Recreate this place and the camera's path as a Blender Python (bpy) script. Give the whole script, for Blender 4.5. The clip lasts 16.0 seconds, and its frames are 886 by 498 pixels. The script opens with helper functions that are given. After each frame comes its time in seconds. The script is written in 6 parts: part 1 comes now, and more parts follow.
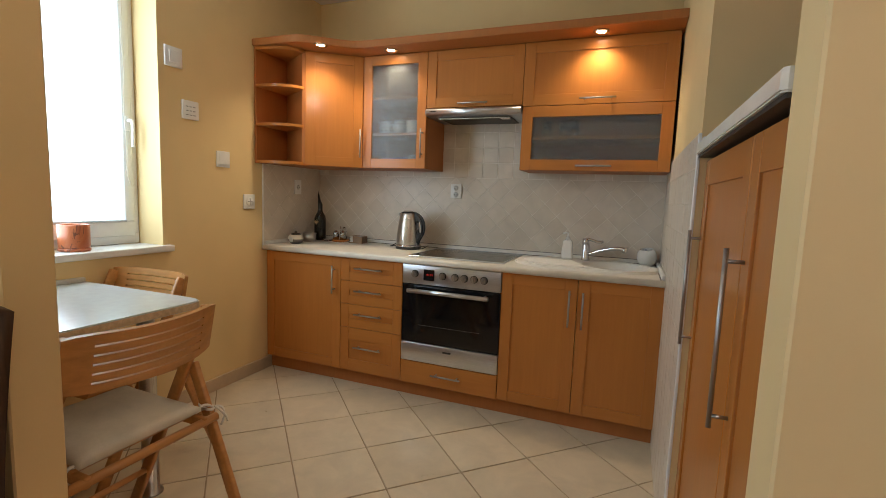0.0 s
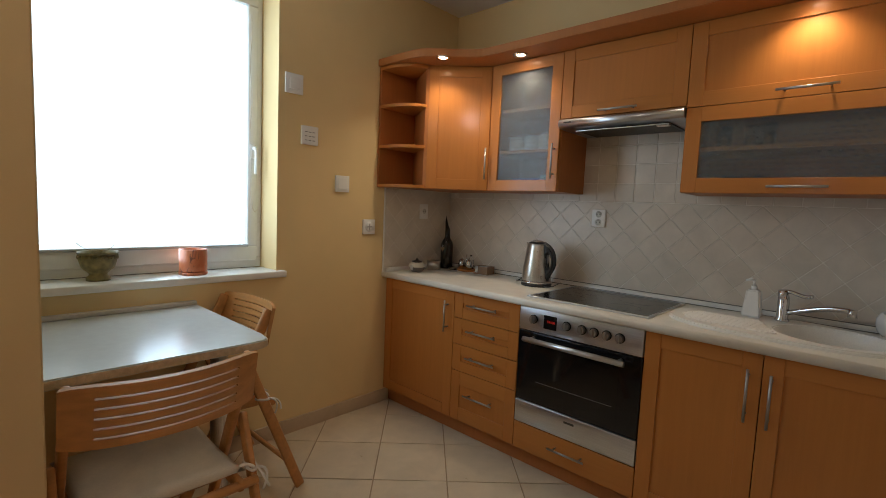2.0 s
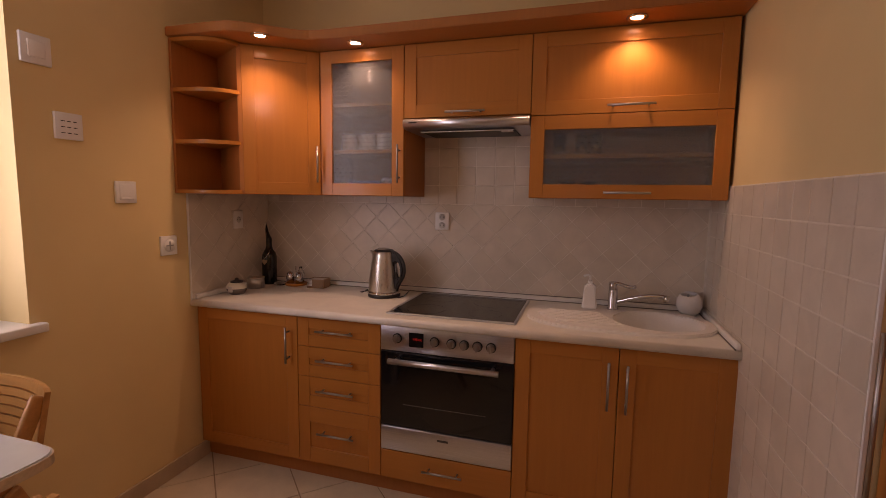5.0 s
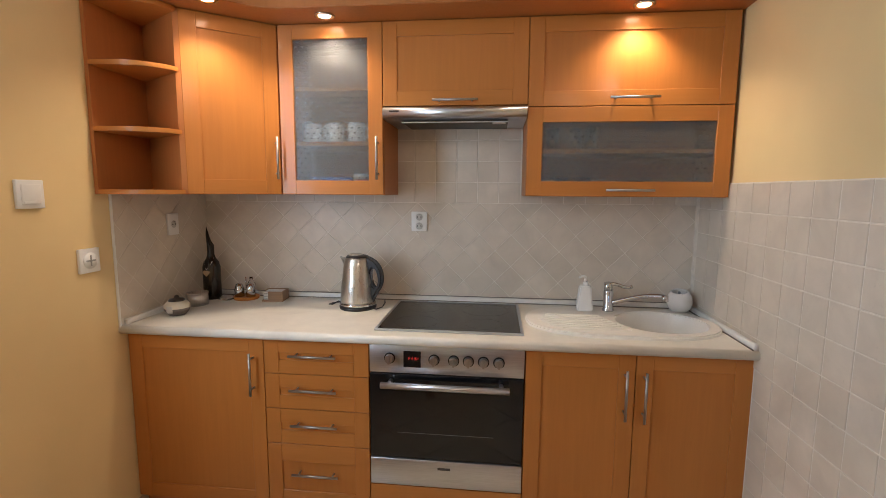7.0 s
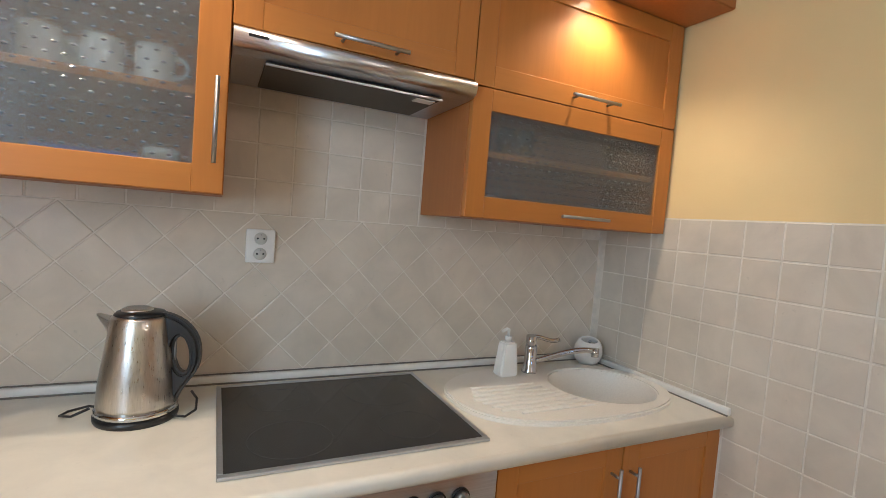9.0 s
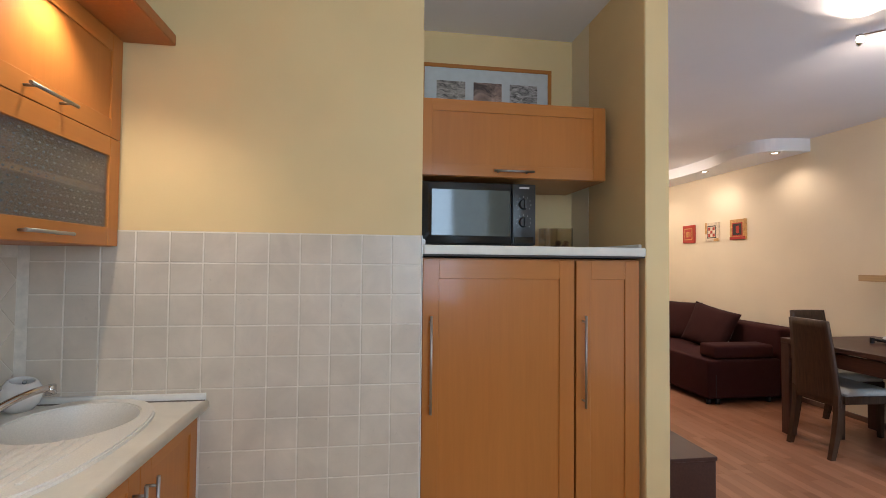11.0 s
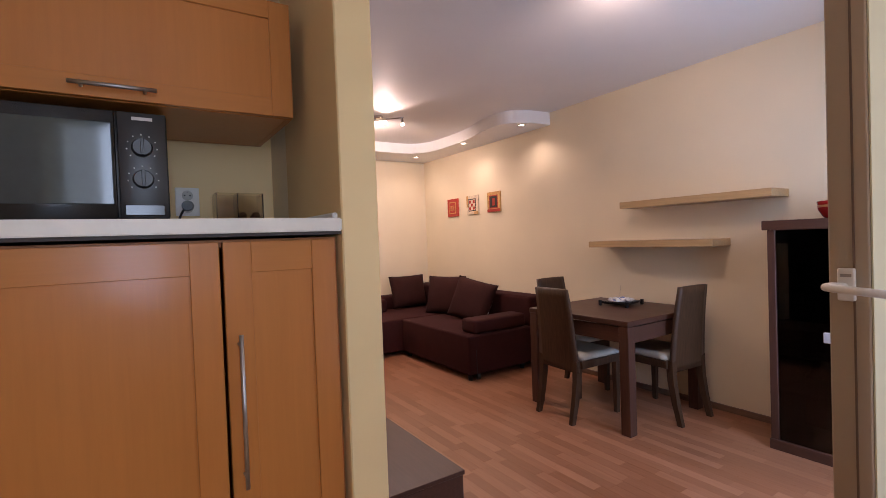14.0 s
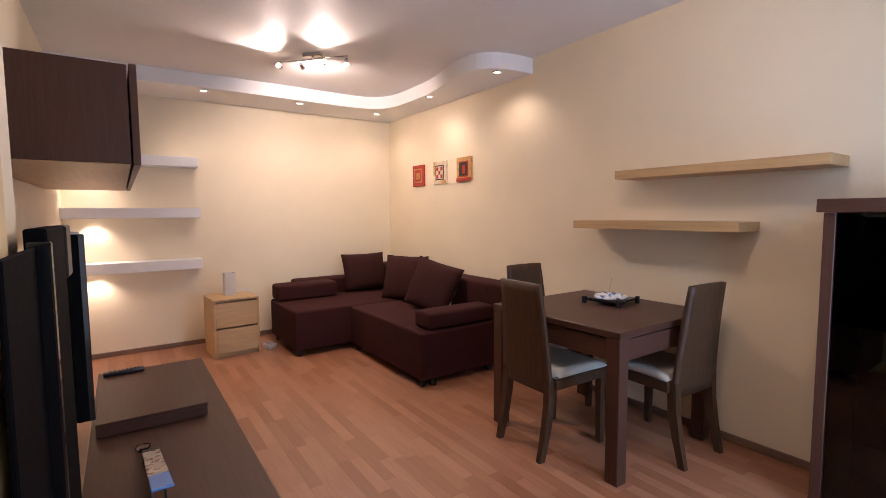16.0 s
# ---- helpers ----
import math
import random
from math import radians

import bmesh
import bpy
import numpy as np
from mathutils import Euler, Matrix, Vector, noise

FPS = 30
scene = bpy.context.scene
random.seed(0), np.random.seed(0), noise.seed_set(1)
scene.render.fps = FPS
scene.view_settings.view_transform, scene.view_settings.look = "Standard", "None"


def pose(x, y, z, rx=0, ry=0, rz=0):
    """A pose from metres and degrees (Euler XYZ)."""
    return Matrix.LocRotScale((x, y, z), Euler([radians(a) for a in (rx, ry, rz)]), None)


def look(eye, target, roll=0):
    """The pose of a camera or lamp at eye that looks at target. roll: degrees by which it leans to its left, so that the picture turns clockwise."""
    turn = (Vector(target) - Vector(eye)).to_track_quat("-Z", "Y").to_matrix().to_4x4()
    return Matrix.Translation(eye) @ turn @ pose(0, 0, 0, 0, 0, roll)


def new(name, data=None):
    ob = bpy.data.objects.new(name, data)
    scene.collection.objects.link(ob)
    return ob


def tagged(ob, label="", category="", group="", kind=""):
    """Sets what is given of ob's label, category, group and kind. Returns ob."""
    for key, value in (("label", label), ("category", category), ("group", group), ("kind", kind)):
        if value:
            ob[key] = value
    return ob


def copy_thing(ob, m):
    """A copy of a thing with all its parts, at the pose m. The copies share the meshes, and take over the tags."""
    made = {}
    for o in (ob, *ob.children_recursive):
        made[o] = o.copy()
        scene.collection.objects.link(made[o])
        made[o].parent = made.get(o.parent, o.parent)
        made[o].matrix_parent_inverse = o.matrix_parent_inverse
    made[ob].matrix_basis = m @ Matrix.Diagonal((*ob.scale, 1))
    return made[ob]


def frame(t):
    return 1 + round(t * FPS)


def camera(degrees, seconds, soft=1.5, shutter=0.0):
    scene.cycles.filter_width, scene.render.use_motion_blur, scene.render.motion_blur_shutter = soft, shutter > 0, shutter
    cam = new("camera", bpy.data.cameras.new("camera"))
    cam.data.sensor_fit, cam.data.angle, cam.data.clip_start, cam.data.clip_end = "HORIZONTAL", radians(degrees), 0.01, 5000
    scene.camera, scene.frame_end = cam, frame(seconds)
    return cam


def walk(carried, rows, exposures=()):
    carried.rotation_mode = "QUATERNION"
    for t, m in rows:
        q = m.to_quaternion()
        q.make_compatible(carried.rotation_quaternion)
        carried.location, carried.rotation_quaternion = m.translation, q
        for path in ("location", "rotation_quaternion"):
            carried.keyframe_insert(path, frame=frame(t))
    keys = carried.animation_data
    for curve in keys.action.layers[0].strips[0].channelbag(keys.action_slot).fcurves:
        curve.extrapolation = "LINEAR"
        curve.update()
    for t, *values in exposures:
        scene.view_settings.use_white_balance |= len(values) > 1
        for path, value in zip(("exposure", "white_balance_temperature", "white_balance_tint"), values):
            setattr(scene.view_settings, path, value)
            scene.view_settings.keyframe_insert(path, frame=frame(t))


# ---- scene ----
cam = camera(86.7, 16.0, soft=0.85)
PATH = [
    (0, (1.221, -2.456, 1.209), (0.49, -0.608, 0.986), 2.1),
    (0.5, (1.174, -2.216, 1.227), (0.316, -0.424, 0.991), 1.8),
    (1, (1.188, -2.046, 1.227), (0.189, -0.325, 1.033), 2.0),
    (1.5, (1.242, -1.965, 1.268), (-0.005, -0.416, 1.059), 2.3),
    (2, (1.254, -1.928, 1.268), (-0.1, -0.468, 1.092), 2.5),
    (2.5, (1.245, -1.909, 1.271), (-0.121, -0.454, 1.136), 3.1),
    (3, (1.185, -1.888, 1.3), (-0.127, -0.386, 1.158), 3.2),
    (3.5, (1.065, -1.892, 1.309), (-0.164, -0.32, 1.167), 1.9),
    (4, (0.953, -1.928, 1.314), (-0.098, -0.232, 1.174), 1.6),
    (4.5, (0.892, -1.925, 1.331), (0.091, -0.101, 1.158), 1.6),
    (5, (0.855, -1.871, 1.372), (0.276, 0.031, 1.155), 0.8),
    (5.2, (0.809, -1.827, 1.41), (0.268, 0.084, 1.18), 0.1),
    (7.3, (0.467, -1.662, 1.388), (0.262, 0.313, 1.145), 0.5),
    (7.5, (0.47, -1.575, 1.374), (0.227, 0.398, 1.156), 0.9),
    (8, (0.438, -1.407, 1.377), (0.203, 0.568, 1.172), 2.8),
    (8.5, (0.192, -1.179, 1.366), (0.463, 0.796, 1.202), 1.4),
    (9, (-0.01, -0.874, 1.352), (0.863, 0.922, 1.245), 4.6),
    (9.5, (-0.151, -0.592, 1.327), (1.412, 0.656, 1.29), 1.1),
    (10, (-0.297, -0.484, 1.344), (1.681, -0.202, 1.244), -1.7),
    (10.2, (-0.323, -0.499, 1.35), (1.674, -0.409, 1.292), -0.7),
    (12.3, (-0.364, -0.773, 1.296), (1.556, -1.331, 1.354), -1.3),
    (12.5, (-0.367, -0.794, 1.3), (1.536, -1.409, 1.356), -1.6),
    (12.8, (-0.329, -0.813, 1.287), (1.528, -1.554, 1.353), -1.8),
    (13, (-0.333, -0.843, 1.296), (1.502, -1.635, 1.344), -1.2),
    (13.5, (-0.116, -0.995, 1.303), (1.643, -1.946, 1.279), -1.6),
    (13.8, (0.053, -1.156, 1.318), (1.78, -2.164, 1.285), -2.1),
    (14, (0.233, -1.233, 1.334), (1.91, -2.323, 1.293), -2.1),
    (14.5, (0.512, -1.46, 1.322), (1.992, -2.803, 1.259), 0.0),
    (14.8, (0.629, -1.62, 1.31), (2.052, -3.024, 1.241), 0.5),
    (15, (0.631, -1.716, 1.313), (2.102, -3.07, 1.25), -0.4),
    (15.2, (0.683, -1.818, 1.336), (2.196, -3.123, 1.249), 0.6),
    (15.5, (0.737, -1.902, 1.32), (2.355, -3.072, 1.196), 1.2),
    (16, (0.808, -1.955, 1.327), (2.453, -3.083, 1.173), -0.4),
]
EXPO = [(0.0, -0.45, 7300, 16), (1.0, -0.83, 7050, 17), (1.5, -0.98, 6950, 16), (2.5, -1.05, 7150, 19), (3.5, -1.25, 8000, 32), (4.0, -1.3, 8450, 41), (4.5, -1.35, 9000, 53), (5.0, -1.3, 9900, 60),
        (7.5, -0.05, 6550, 16), (8.5, -0.08, 6600, 14), (9.0, -0.1, 6600, 17), (9.5, -0.06, 7000, 18), (10.0, -0.1, 6500, 18), (12.5, -0.24, 6650, 20), (14.5, -0.36, 6850, 36), (16.0, -0.14, 6550, 27)]
walk(cam, [(t, look(eye, target, roll)) for t, eye, target, roll in PATH], EXPO)

# ---- world and large lights ----
world = bpy.data.worlds.new("sky")
scene.world = world
world.use_nodes = True
wn = world.node_tree
sky = wn.nodes.new("ShaderNodeTexSky")
sky.sky_type = "NISHITA"
sky.sun_disc = False
sky.sun_elevation = radians(35)
sky.sun_rotation = radians(200)
wn.links.new(sky.outputs[0], wn.nodes["Background"].inputs[0])
wn.nodes["Background"].inputs[1].default_value = 0.1


def lamp(name, kind, energy, color, m, size=0.1, size_y=0.0, spot=90.0, blend=0.5):
    d = bpy.data.lights.new(name, kind)
    d.energy, d.color = energy, color
    if kind == "AREA":
        d.shape, d.size, d.size_y = "RECTANGLE", size, size_y or size
    else:
        d.shadow_soft_size = size
    if kind == "SPOT":
        d.spot_size, d.spot_blend = radians(spot), blend
    ob = new(name, d)
    ob.matrix_world = m
    return ob


WARM = (1.0, 0.89, 0.68)
HALO = (1.0, 0.86, 0.72)
lamp("kitchen_window_light", "AREA", 19, (0.50, 0.76, 1.0), look((-1.11, -1.20, 1.62), (0.9, -0.05, 1.6)), 0.38, 1.3)
lamp("balcony_door_light", "AREA", 4, (0.62, 0.80, 1.0), look((-0.43, -2.85, 1.15), (2, -2.85, 1.0)), 1.1, 2.0)
# cool fill for an added, unseen window next to the balcony door
lamp("balcony_window_light", "AREA", 27, (0.34, 0.63, 1.0), look((0.60, -3.95, 1.18), (3, -3.45, 0.9)), 0.62, 1.9)

# ---- materials ----
def material(name, rough=0.5, metal=0.0):
    m = bpy.data.materials.new(name)
    m.use_nodes = True
    nt = m.node_tree
    b = nt.nodes["Principled BSDF"]
    b.inputs["Roughness"].default_value = rough
    b.inputs["Metallic"].default_value = metal
    return m, nt, b


def coords(nt, scale, kind="Object"):
    mp = nt.nodes.new("ShaderNodeMapping")
    mp.inputs["Scale"].default_value = scale
    tc = nt.nodes.new("ShaderNodeNewGeometry" if kind == "Position" else "ShaderNodeTexCoord")
    nt.links.new(tc.outputs[kind], mp.inputs[0])
    return mp.outputs[0]


def noise_tex(nt, vec, scale, detail=4.0, rough=0.55, distort=0.0):
    n = nt.nodes.new("ShaderNodeTexNoise")
    n.inputs["Scale"].default_value = scale
    n.inputs["Detail"].default_value = detail
    n.inputs["Roughness"].default_value = rough
    n.inputs["Distortion"].default_value = distort
    nt.links.new(vec, n.inputs["Vector"])
    return n.outputs["Fac"]


def ramp(nt, fac, stops):
    r = nt.nodes.new("ShaderNodeValToRGB")
    e = r.color_ramp.elements
    e[0].position, e[0].color = stops[0][0], (*stops[0][1], 1)
    e[1].position, e[1].color = stops[-1][0], (*stops[-1][1], 1)
    for p, c in stops[1:-1]:
        q = e.new(p)
        q.color = (*c, 1)
    nt.links.new(fac, r.inputs[0])
    return r.outputs[0]


def mixed(nt, a, b, fac, mode="MIX"):
    x = nt.nodes.new("ShaderNodeMix")
    x.data_type, x.blend_type = "RGBA", mode
    for sock, v in ((x.inputs[6], a), (x.inputs[7], b), (x.inputs[0], fac)):
        if hasattr(v, "is_output"):
            nt.links.new(v, sock)
        else:
            sock.default_value = (*v, 1) if isinstance(v, tuple) else v
    return x.outputs[2]


def bump(nt, b, fac, strength=0.1, dist=0.002):
    n = nt.nodes.new("ShaderNodeBump")
    n.inputs["Strength"].default_value = strength
    n.inputs["Distance"].default_value = dist
    nt.links.new(fac, n.inputs["Height"])
    nt.links.new(n.outputs[0], b.inputs["Normal"])


def rough_by(nt, b, fac, lo, hi):
    r = nt.nodes.new("ShaderNodeMapRange")
    r.inputs["To Min"].default_value, r.inputs["To Max"].default_value = lo, hi
    nt.links.new(fac, r.inputs[0])
    nt.links.new(r.outputs[0], b.inputs["Roughness"])


def scaled(c, k):
    return tuple(min(1.0, v * k) for v in c)


def paint(name, c, rough=0.6, var=0.06, grain=0.12):
    """Rolled wall paint: faint blotches and roller texture."""
    m, nt, b = material(name, rough)
    v = coords(nt, (1, 1, 1))
    big = noise_tex(nt, v, 1.7, 3)
    nt.links.new(ramp(nt, big, [(0.3, scaled(c, 1 - var)), (0.7, scaled(c, 1 + var))]), b.inputs["Base Color"])
    bump(nt, b, noise_tex(nt, v, 190, 3), grain, 0.0015)
    return m


def wood(name, c, rough=0.35, axis=2, var=0.22, fine=60, coat=0.0, cloud=0.5, spec=0.5):
    """Wood veneer with grain along one axis, tone shifting from piece to piece."""
    m, nt, b = material(name, rough)
    s = [1.0, 1.0, 1.0]
    s[axis] = 0.06
    v = coords(nt, tuple(s))
    g = noise_tex(nt, v, fine, 6, 0.6, 0.4)
    s2 = [1.0, 1.0, 1.0]
    s2[axis] = 0.22
    broad = noise_tex(nt, coords(nt, tuple(s2)), 5, 3, 0.5, 0.6)
    c1 = ramp(nt, g, [(0.3, scaled(c, 1 - var)), (0.7, scaled(c, 1 + var * 0.6))])
    c2 = mixed(nt, c1, ramp(nt, broad, [(0.3, (0.72, 0.66, 0.6)), (0.7, (1.0, 1.0, 1.0))]), cloud, "MULTIPLY")
    oi = nt.nodes.new("ShaderNodeObjectInfo")
    c3 = mixed(nt, c2, ramp(nt, oi.outputs["Random"], [(0.0, (0.9, 0.87, 0.84)), (1.0, (1.0, 1.0, 1.0))]), 0.6, "MULTIPLY")
    nt.links.new(c3, b.inputs["Base Color"])
    rough_by(nt, b, broad, rough - 0.06, rough + 0.08)
    bump(nt, b, g, 0.06, 0.0008)
    b.inputs["Coat Weight"].default_value = coat
    b.inputs["Specular IOR Level"].default_value = spec
    b.inputs["Coat Roughness"].default_value = 0.14
    return m


def plain(name, c, rough=0.4, metal=0.0, var=0.05, scale=30, bumpy=0.03):
    m, nt, b = material(name, rough, metal)
    f = noise_tex(nt, coords(nt, (1, 1, 1)), scale, 4)
    nt.links.new(ramp(nt, f, [(0.3, scaled(c, 1 - var)), (0.7, scaled(c, 1 + var))]), b.inputs["Base Color"])
    rough_by(nt, b, f, max(0.02, rough - 0.05), rough + 0.05)
    if bumpy:
        bump(nt, b, f, bumpy, 0.001)
    return m


def brushed(name, c, rough=0.3, axis=0):
    """Brushed metal, the strokes along one axis."""
    m, nt, b = material(name, rough, 1.0)
    s = [60.0, 60.0, 60.0]
    s[axis] = 1.0
    f = noise_tex(nt, coords(nt, tuple(s)), 8, 3)
    nt.links.new(ramp(nt, f, [(0.3, scaled(c, 0.88)), (0.7, scaled(c, 1.08))]), b.inputs["Base Color"])
    rough_by(nt, b, f, rough - 0.06, rough + 0.1)
    bump(nt, b, f, 0.012, 0.0004)
    return m


def tile_mat(name, c, rough=0.35, marks=0.5):
    """Glazed stone-look tile: veined, with small brown specks."""
    m, nt, b = material(name, rough)
    v = coords(nt, (1, 1, 1), "Position")
    big = noise_tex(nt, v, 7, 5, 0.6, 0.5)
    base = ramp(nt, big, [(0.25, scaled(c, 0.86)), (0.75, scaled(c, 1.08))])
    spots = noise_tex(nt, v, 46, 3, 0.7)
    base = mixed(nt, base, scaled(c, 0.62), ramp(nt, spots, [(0.66, (0, 0, 0)), (0.76, (marks, marks, marks))]))
    oi = nt.nodes.new("ShaderNodeObjectInfo")
    base = mixed(nt, base, ramp(nt, oi.outputs["Random"], [(0, (0.93, 0.92, 0.9)), (1, (1, 1, 1))]), 0.8, "MULTIPLY")
    nt.links.new(base, b.inputs["Base Color"])
    rough_by(nt, b, big, rough - 0.08, rough + 0.1)
    bump(nt, b, big, 0.12, 0.003)
    return m


def glow(name, c, strength):
    m, nt, b = material(name, 0.5)
    b.inputs["Base Color"].default_value = (*c, 1)
    b.inputs["Emission Color"].default_value = (*c, 1)
    b.inputs["Emission Strength"].default_value = strength
    return m


def glass(name, c=(1, 1, 1), rough=0.0, ior=1.45):
    m, nt, b = material(name, rough)
    b.inputs["Base Color"].default_value = (*c, 1)
    b.inputs["Transmission Weight"].default_value = 1.0
    b.inputs["IOR"].default_value = ior
    return m


def frosted(name):
    """Cabinet glass with a pressed relief of small drops."""
    m, nt, b = material(name, 0.27)
    b.inputs["Base Color"].default_value = (0.76, 0.81, 0.83, 1)
    b.inputs["Transmission Weight"].default_value = 0.93
    b.inputs["IOR"].default_value = 1.3
    f = noise_tex(nt, coords(nt, (1, 1, 1)), 120, 3)
    bump(nt, b, f, 0.2, 0.001)
    return m


def fabric(name, c, rough=0.9, scale=380, var=0.25, sheen=0.0):
    m, nt, b = material(name, rough)
    v = coords(nt, (1, 1, 1))
    weave = noise_tex(nt, v, scale, 2)
    nap = noise_tex(nt, v, 6, 4, 0.6, 0.4)
    c1 = ramp(nt, weave, [(0.3, scaled(c, 1 - var)), (0.7, scaled(c, 1 + var))])
    nt.links.new(mixed(nt, c1, ramp(nt, nap, [(0.35, (0.75, 0.75, 0.75)), (0.65, (1, 1, 1))]), 0.7, "MULTIPLY"), b.inputs["Base Color"])
    b.inputs["Sheen Weight"].default_value = sheen
    b.inputs["Sheen Roughness"].default_value = 0.4
    b.inputs["Specular IOR Level"].default_value = 0.2
    bump(nt, b, weave, 0.25, 0.001)
    return m


KITCHEN_WALL = paint("kitchen_paint", (0.76, 0.56, 0.285))
LIVING_WALL = paint("living_paint", (0.83, 0.715, 0.52), var=0.03)
CEILING = paint("ceiling_paint", (0.78, 0.76, 0.74), var=0.02)
WHITE_BOARD = paint("plasterboard_paint", (0.82, 0.82, 0.82), var=0.02)
BEECH_V = wood("beech_upright_grain", (0.50, 0.180, 0.040), 0.42, 2, 0.055, cloud=0.22, spec=0.2, coat=0.3)
BEECH_X = wood("beech_level_grain", (0.51, 0.187, 0.042), 0.42, 0, 0.055, cloud=0.22, spec=0.2, coat=0.3)
BEECH_Y = wood("beech_side_grain", (0.50, 0.180, 0.040), 0.42, 1, 0.055, cloud=0.22, spec=0.2, coat=0.3)
BEECH_RED = wood("beech_carcass", (0.44, 0.155, 0.045), 0.42, 2, 0.06, cloud=0.25, spec=0.3)
PINE = wood("varnished_beech_chair", (0.56, 0.26, 0.085), 0.38, 0, 0.2, 40)
OAK_LIGHT = wood("light_birch_veneer", (0.56, 0.36, 0.17), 0.42, 0, 0.14)
WENGE_V = wood("dark_wenge_upright", (0.090, 0.040, 0.027), 0.42, 2, 0.2, 90, spec=0.3)
WENGE_X = wood("dark_wenge_level", (0.088, 0.039, 0.026), 0.40, 0, 0.2, 90, spec=0.3)
CHAIR_WENGE = wood("dark_stained_chair", (0.074, 0.038, 0.020), 0.45, 2, 0.35, 90, spec=0.3)
WORKTOP = tile_mat("pale_speckled_laminate", (0.74, 0.70, 0.62), 0.38, 0.25)
TABLE_LAM = plain("white_laminate", (0.50, 0.52, 0.51), 0.22, var=0.02)
TILE_WALL = tile_mat("beige_wall_tile", (0.65, 0.57, 0.48), 0.33, 0.35)
TILE_FLOOR = tile_mat("cream_floor_tile", (0.66, 0.55, 0.40), 0.3, 0.4)
GROUT = plain("pale_grout", (0.73, 0.67, 0.59), 0.85, var=0.1)
GROUT_FLOOR = plain("brown_grout", (0.38, 0.28, 0.18), 0.9, var=0.15)
JOINT_BED = plain("brown_joint_bed", (0.20, 0.09, 0.05), 0.8, var=0.1)
SKIRT_TILE = tile_mat("skirting_tile", (0.56, 0.42, 0.29), 0.35)
STEEL = brushed("brushed_steel", (0.58, 0.60, 0.64), 0.30, 0)
STEEL_V = brushed("brushed_steel_upright", (0.60, 0.57, 0.53), 0.28, 2)
HANDLE = plain("satin_nickel", (0.40, 0.385, 0.37), 0.38, 1.0, bumpy=0)
CHROME = plain("chrome", (0.58, 0.58, 0.59), 0.1, 1.0, bumpy=0)
BLACK_GLASS = plain("black_oven_glass", (0.006, 0.006, 0.007), 0.06, bumpy=0)
HOB_GLASS = plain("ceramic_hob_glass", (0.012, 0.012, 0.013), 0.12, bumpy=0)
BLACK_PLASTIC = plain("black_plastic", (0.012, 0.012, 0.013), 0.35)
MATT_BLACK = plain("matt_black_panel", (0.005, 0.005, 0.006), 0.7)
MATT_BLACK.node_tree.nodes["Principled BSDF"].inputs["Specular IOR Level"].default_value = 0.03
BLACK_GLOSS = plain("black_gloss_plastic", (0.008, 0.008, 0.009), 0.12, bumpy=0)
DARK_GLASS = plain("smoked_door_glass", (0.008, 0.007, 0.006), 0.05, bumpy=0)
WHITE_PLASTIC = plain("white_plastic", (0.78, 0.77, 0.74), 0.35, var=0.02)
PVC = plain("white_window_profile", (0.76, 0.78, 0.78), 0.3, var=0.02, bumpy=0)
CERAMIC = plain("white_ceramic", (0.80, 0.78, 0.75), 0.18, var=0.03, bumpy=0)
SINK_MAT = plain("beige_granite_sink", (0.76, 0.72, 0.66), 0.34, var=0.06, scale=220)
FROST = frosted("pressed_cabinet_glass")
CLEAR = glass("clear_glass")
# emission stands in for the daylight coming through the blind
BLIND = glow("white_blind_daylight_emission", (0.68, 0.89, 1.0), 2.7)
SOFA = fabric("brown_velour", (0.044, 0.010, 0.009), 0.9, sheen=0.0)
CUSHION = fabric("brown_cushion_cloth", (0.040, 0.011, 0.009), 0.9)
SEAT_CLOTH = fabric("pale_seat_cloth", (0.55, 0.52, 0.44), 0.85, var=0.1)
PAD = fabric("cream_seat_pad", (0.62, 0.54, 0.43), 0.9, var=0.1)
TAPE = fabric("white_cotton_tape", (0.72, 0.68, 0.62), 0.9, var=0.08)
LAMP_GLOW = glow("halogen_bulb", (1.0, 0.80, 0.55), 60)
SPOT_GLOW = glow("small_spot_bulb", (1.0, 0.85, 0.65), 22)


# ---- building blocks ----
def part(name, bm, mat, parent=None, label=""):
    me = bpy.data.meshes.new(name)
    bm.to_mesh(me)
    bm.free()
    if mat:
        me.materials.append(mat)
    ob = new(name, me)
    if parent:
        ob.parent = parent
    if label:
        tagged(ob, label)
    return ob


def thing(name, loc, label, category, group="", rz=0.0):
    e = new(name)
    e.empty_display_size = 0.05
    e.matrix_world = pose(*loc, 0, 0, rz)
    return tagged(e, label, category, group)


def solid(name, bm, mat, label, category, loc=(0, 0, 0), group="", rz=0.0):
    ob = part(name, bm, mat)
    ob.matrix_world = pose(*loc, 0, 0, rz)
    return tagged(ob, label, category, group)


def box(x0, x1, y0, y1, z0, z1, b=0.0015, seg=1, bm=None):
    own = bmesh.new()
    r = bmesh.ops.create_cube(own, size=1)
    bmesh.ops.scale(own, vec=(abs(x1 - x0), abs(y1 - y0), abs(z1 - z0)), verts=r["verts"])
    bmesh.ops.translate(own, vec=((x0 + x1) / 2, (y0 + y1) / 2, (z0 + z1) / 2), verts=r["verts"])
    if b > 0:
        bmesh.ops.bevel(own, geom=own.edges[:], offset=b, segments=seg, affect="EDGES", profile=0.5)
        if seg > 1:
            for f in own.faces:
                f.smooth = True
    return merged(bm, own)


